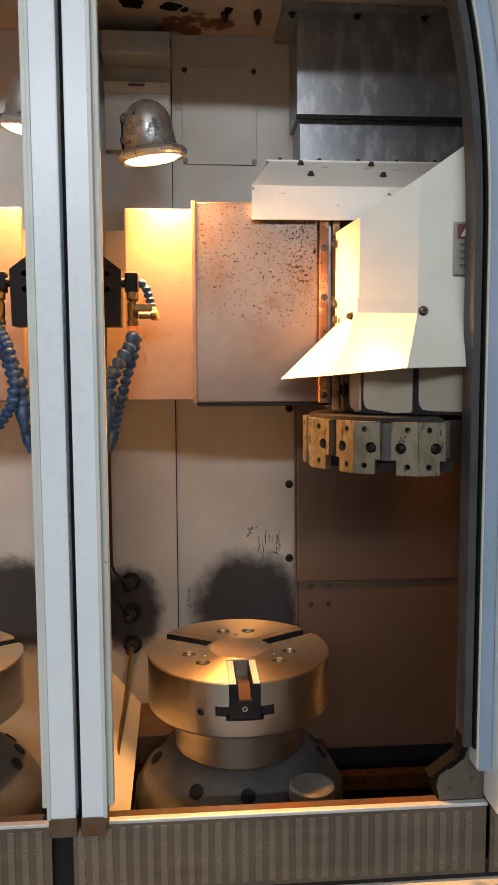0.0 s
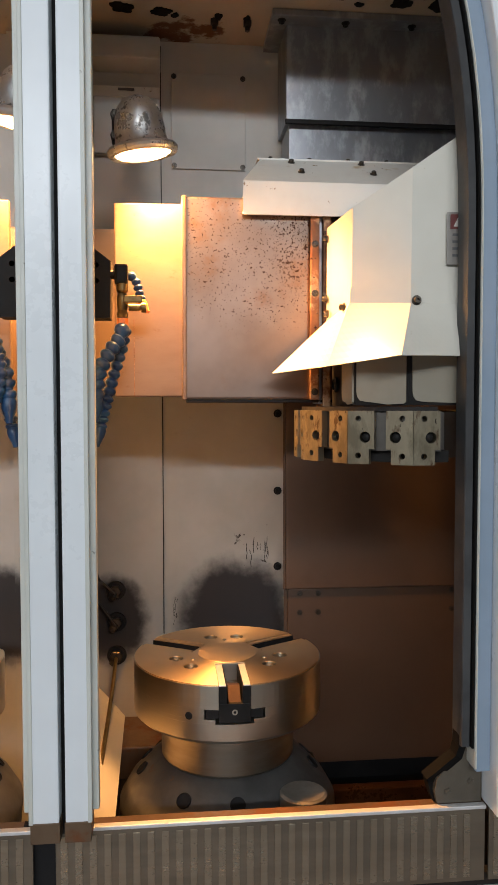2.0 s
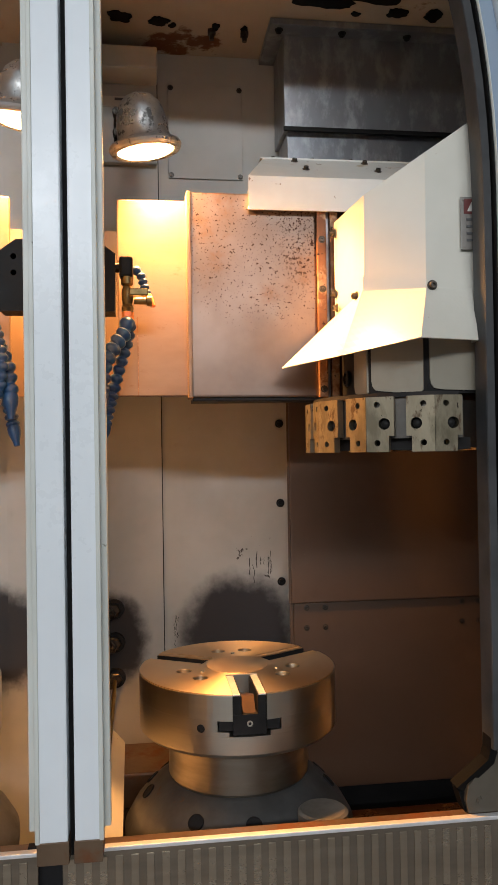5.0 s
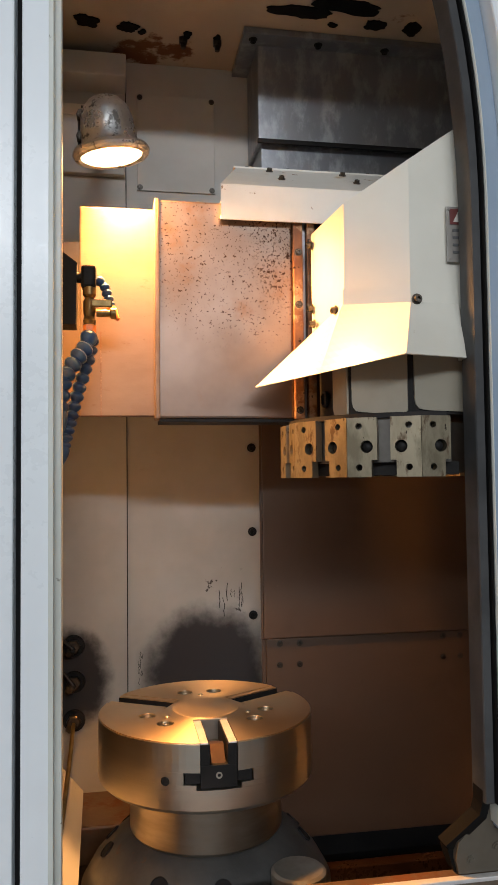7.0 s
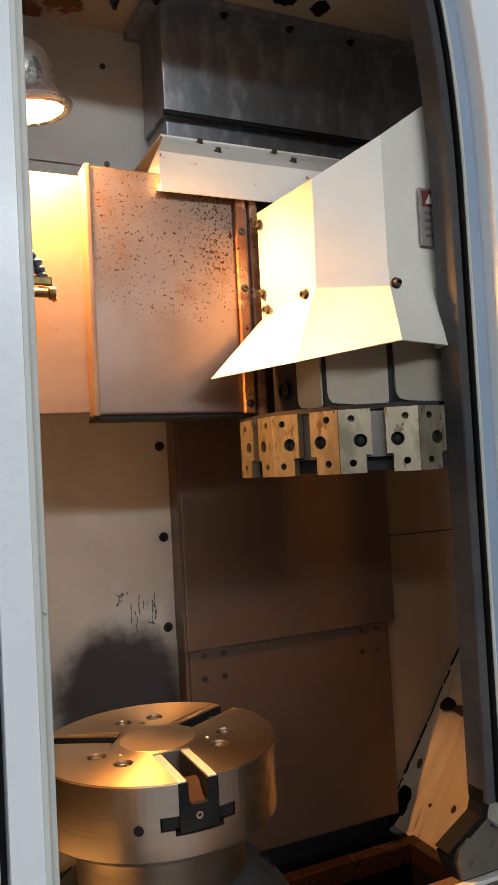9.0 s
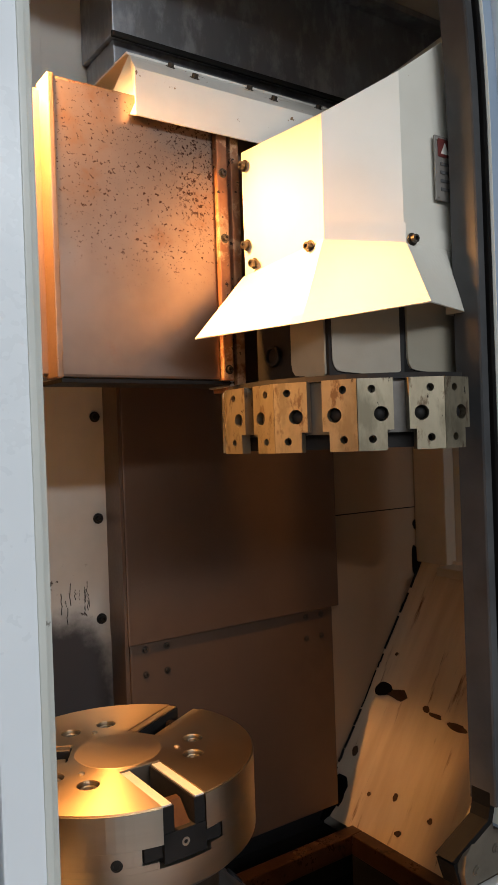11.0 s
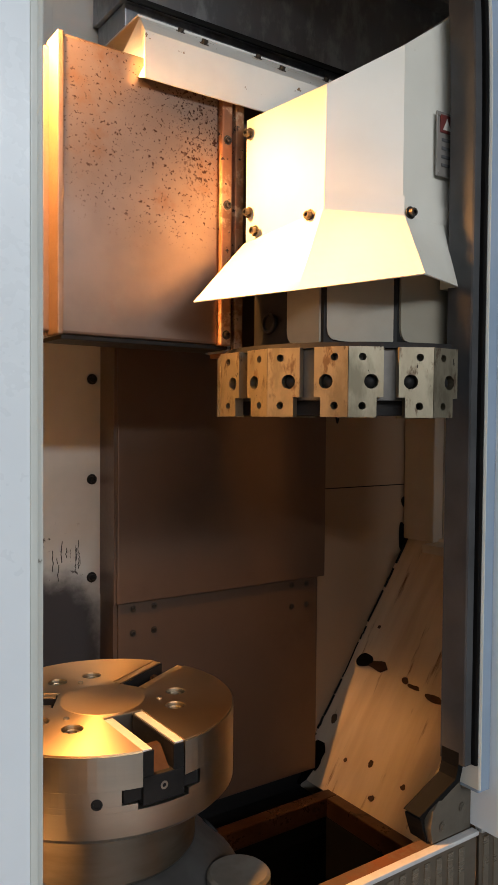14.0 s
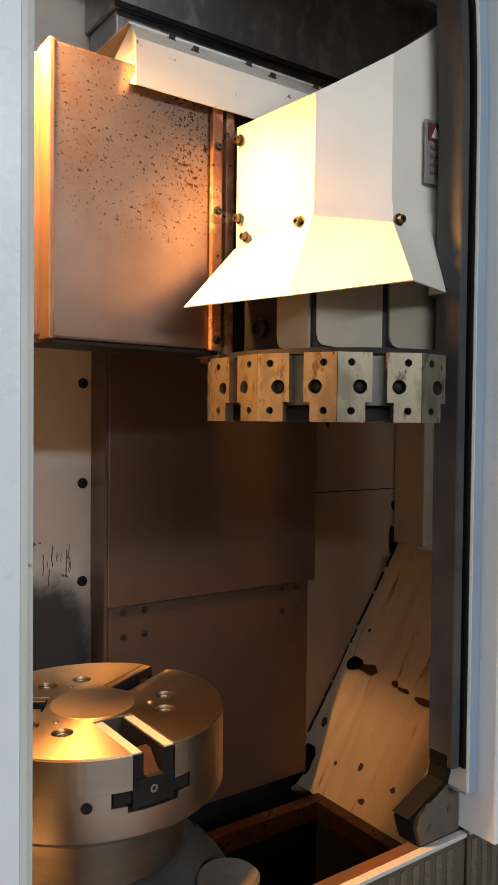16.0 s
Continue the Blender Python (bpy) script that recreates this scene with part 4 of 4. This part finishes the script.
pipe = thing("thin_pipe", (-0.15, 1.44, 1.1), "thin steel lubrication pipes bent down the wall", "pipe")
part("pipe_run", sweep([(-0.153, 1.44, 1.40), (-0.153, 1.44, 1.09), (-0.148, 1.44, 1.075), (-0.119, 1.442, 1.047)], 0.0025), M_BOLT, pipe)
part("pipe_run", sweep([(-0.157, 1.445, 1.40), (-0.157, 1.445, 1.05), (-0.153, 1.444, 1.035), (-0.118, 1.442, 0.986)], 0.0025), M_BOLT, pipe)
cu = thing("copper_pipe", (-0.12, 1.40, 0.9), "bare copper coolant pipe leading down to the sill", "pipe")
part("tube", sweep([(-0.118, 1.445, 0.921), (-0.118, 1.41, 0.912), (-0.119, 1.38, 0.895), (-0.121, 1.28, 0.866), (-0.1215, 1.15, 0.85), (-0.121, 1.02, 0.855)], 0.0036), M_BRASS, cu)

# ---- black runs of oil above the smears ----
for cx, cz, spread_x, n in ((0.158, 1.105, 0.022, 12), (-0.008, 1.0, 0.012, 7)):
    dr = thing("oil_drips", (cx, BACK, cz), "thin black runs of dried oil on the cream wall", "oil drips", "oil drips")
    for i in range(n):
        x, z, L = cx + random.uniform(-spread_x, spread_x), cz + random.uniform(-0.03, 0.02), random.uniform(0.008, 0.035)
        line = [(x + random.uniform(-0.0012, 0.0012), BACK - 0.0002, z + L * k / 5) for k in range(6)]
        part("run", sweep(line, random.uniform(0.0003, 0.0007), 6), M_BLACK, dr)

# ---- side of the pit, right ----
rp = thing("side_frame", (0.88, 1.2, 1.1), "cream inner side frame with a dark ledge", "frame")
part("post", box(0.872, 0.899, 1.40, BACK - 0.001, 1.09, 2.08, 0.003), M_WALLR, rp)
part("ledge", box(0.84, 0.899, 1.05, 1.399, 1.075, 1.092, 0.002), M_WALLR, rp)
seam = thing("wall_seam", (0.75, BACK, 1.2), "dark seam line across the cream wall", "seam")
part("seam", box(0.60, 0.872, BACK - 0.0012, BACK - 0.0003, 1.1985, 1.2005), M_BLACK, seam)
js = thing("chute_sealant", (0.75, BACK, 0.9), "cracked black sealant along the chute joint", "sealant")
x = 0.607
while x < 0.885:
    n = random.randint(2, 5)
    L = random.uniform(0.012, 0.045)
    line = [(x + L * k / n, BACK - 0.003, 0.680 + (x + L * k / n - 0.605) * 1.469 + random.uniform(0.0, 0.005)) for k in range(n + 1)]
    part("bead", sweep(line, random.uniform(0.0012, 0.0026), 6), M_BLACK, js)
    x += L + random.uniform(0.0, 0.010)


def blot(cx, cy, rx, ry, n=22, rough=0.25):
    """A ragged round outline."""
    w = [1.0 + random.uniform(-rough, rough) for _ in range(n)]
    w = [(w[i - 1] + w[i] + w[(i + 1) % n]) / 3 for i in range(n)]
    return [(cx + rx * w[i] * math.cos(2 * math.pi * i / n), cy + ry * w[i] * math.sin(2 * math.pi * i / n)) for i in range(n)]


SLOPE = Vector((1, 0, 1.469)).normalized()
CHUTE = Matrix.Translation((0.605, 0, 0.6800)) @ Matrix((Vector((0, -1, 0)), SLOPE, Vector((0, -1, 0)).cross(SLOPE))).transposed().to_4x4()
if (CHUTE.to_3x3() @ Vector((0, 0, 1))).z < 0:
    CHUTE = Matrix.Translation((0.605, 0, 0.6800)) @ Matrix((Vector((0, 1, 0)), SLOPE, Vector((0, 1, 0)).cross(SLOPE))).transposed().to_4x4()
DIR = -1 if (CHUTE.to_3x3() @ Vector((1, 0, 0))).y < 0 else 1


def on_slope(x, y):
    """Plan place to the chute's own plane."""
    return DIR * y, (x - 0.605) * math.hypot(1, 1.469)


def stain(name, label, outline, lift=0.0012, material=None):
    u, v = outline[0]
    ob = thing(name, CHUTE @ Vector((u, v, 0)), label, "stain" if name == "oil_stain" else "lug", "oil stains" if name == "oil_stain" else "")
    part("film" if name == "oil_stain" else "plate", plate(outline, (), 0.0012, CHUTE @ Matrix.Translation((0, 0, lift))), material or M_LACQUER, ob)
    return ob


u, v = on_slope(0.735, 1.415)
tip = DIR * -1
lug = stain("chute_lug", "brown pointed steel lug with a black oily root on the chute", [(u - tip * 0.030, v - 0.005), (u, v - 0.007), (u + tip * 0.016, v - 0.010), (u + tip * 0.024, v - 0.010), (u + tip * 0.036, v), (u + tip * 0.024, v + 0.011), (u + tip * 0.016, v + 0.010), (u, v + 0.006), (u - tip * 0.030, v + 0.006)], 0.005, M_NUT)
part("root", plate(blot(u - tip * 0.024, v, 0.020, 0.013, 20, 0.4), (), 0.002, CHUTE @ Matrix.Translation((0, 0, 0.0065))), M_LACQUER, lug, "black oily root")
for x, y, rx, ry in ((0.731, 1.335, 0.009, 0.005), (0.728, 1.312, 0.014, 0.004), (0.725, 1.262, 0.020, 0.0055), (0.668, 1.452, 0.006, 0.009), (0.626, 1.452, 0.022, 0.024), (0.612, 1.462, 0.016, 0.030), (0.645, 1.330, 0.004, 0.007), (0.637, 1.385, 0.004, 0.004), (0.775, 1.445, 0.003, 0.003), (0.640, 1.250, 0.005, 0.004), (0.618, 1.300, 0.006, 0.005)):
    a, b = on_slope(x, y)
    stain("oil_stain", "ragged dark oil stain on the chute", blot(a, b, rx, ry, 18, 0.45), material=M_LACQUER if x < 0.63 and y > 1.44 else M_NUT)

# ---- marks on the right part of the back wall ----
# the first blot stands for a plug, the second for a black oval
for x, z, rx, rz in ((0.872, 1.165, 0.008, 0.010), (0.868, 1.095, 0.010, 0.030), (0.690, 1.345, 0.006, 0.022)):
    mk = thing("wall_mark", (x, BACK, z), "black mark on the cream wall", "stain", "wall marks")
    part("film", plate(blot(x, z, rx, rz, 16, 0.3), (), 0.001, Matrix.Translation((0, BACK - 0.0016, 0)) @ Matrix.Rotation(radians(90), 4, "X")), M_LACQUER, mk)

# ---- rust blisters and stud ends under the ceiling ----
BLISTERS = [(-0.09, 1.359, 0.02, 0.018), (-0.025, 1.368, 0.017, 0.014), (-0.0, 1.378, 0.007, 0.007), (0.076, 1.375, 0.008, 0.01), (0.128, 1.376, 0.006, 0.009), (0.252, 1.284, 0.05, 0.016), (0.331, 1.255, 0.06, 0.02), (0.386, 1.301, 0.02, 0.014), (0.452, 1.303, 0.016, 0.018), (0.313, 1.31, 0.008, 0.006)]
STUDS = [(0.07, 1.387), (0.129, 1.387)]
for x, y, rx, ry in BLISTERS:
    rb = thing("rust_blister", (x, y, 2.089), "black flaking rust blister on the ceiling paint", "rust blister", "rust blisters")
    part("scale", prism(blot(x, y, rx, ry, 26, 0.5), 2.0878, 2.0898), M_LACQUER, rb)
for x, y in STUDS:
    st = thing("ceiling_stud", (x, y, 2.089), "rusty bolt end under the ceiling", "bolt", "ceiling studs")
    part("nut", lathe([(0, 0), (0.008, 0), (0.008, 0.009), (0.005, 0.010), (0.0045, 0.018), (0, 0.018)], (x, y, 2.0895), (0, 0, -1), 6), M_BOLT, st)

# ---- second work space, seen past the doors ----
for ob in (ck, sb, mf, h1, h2, bx):
    mirrored(ob)
copy_thing(wl, Matrix.Translation(LAMP_2) @ Matrix.Diagonal((-1, 1, 1, 1)))
h4 = hose([(-0.262, 1.055, 1.525), (-0.240, 1.03, 1.49), (-0.232, 1.02, 1.45), (-0.236, 1.02, 1.415), (-0.258, 1.02, 1.385), (-0.28, 1.02, 1.37)], 0.0085, "blue coolant hose with an orange nozzle")
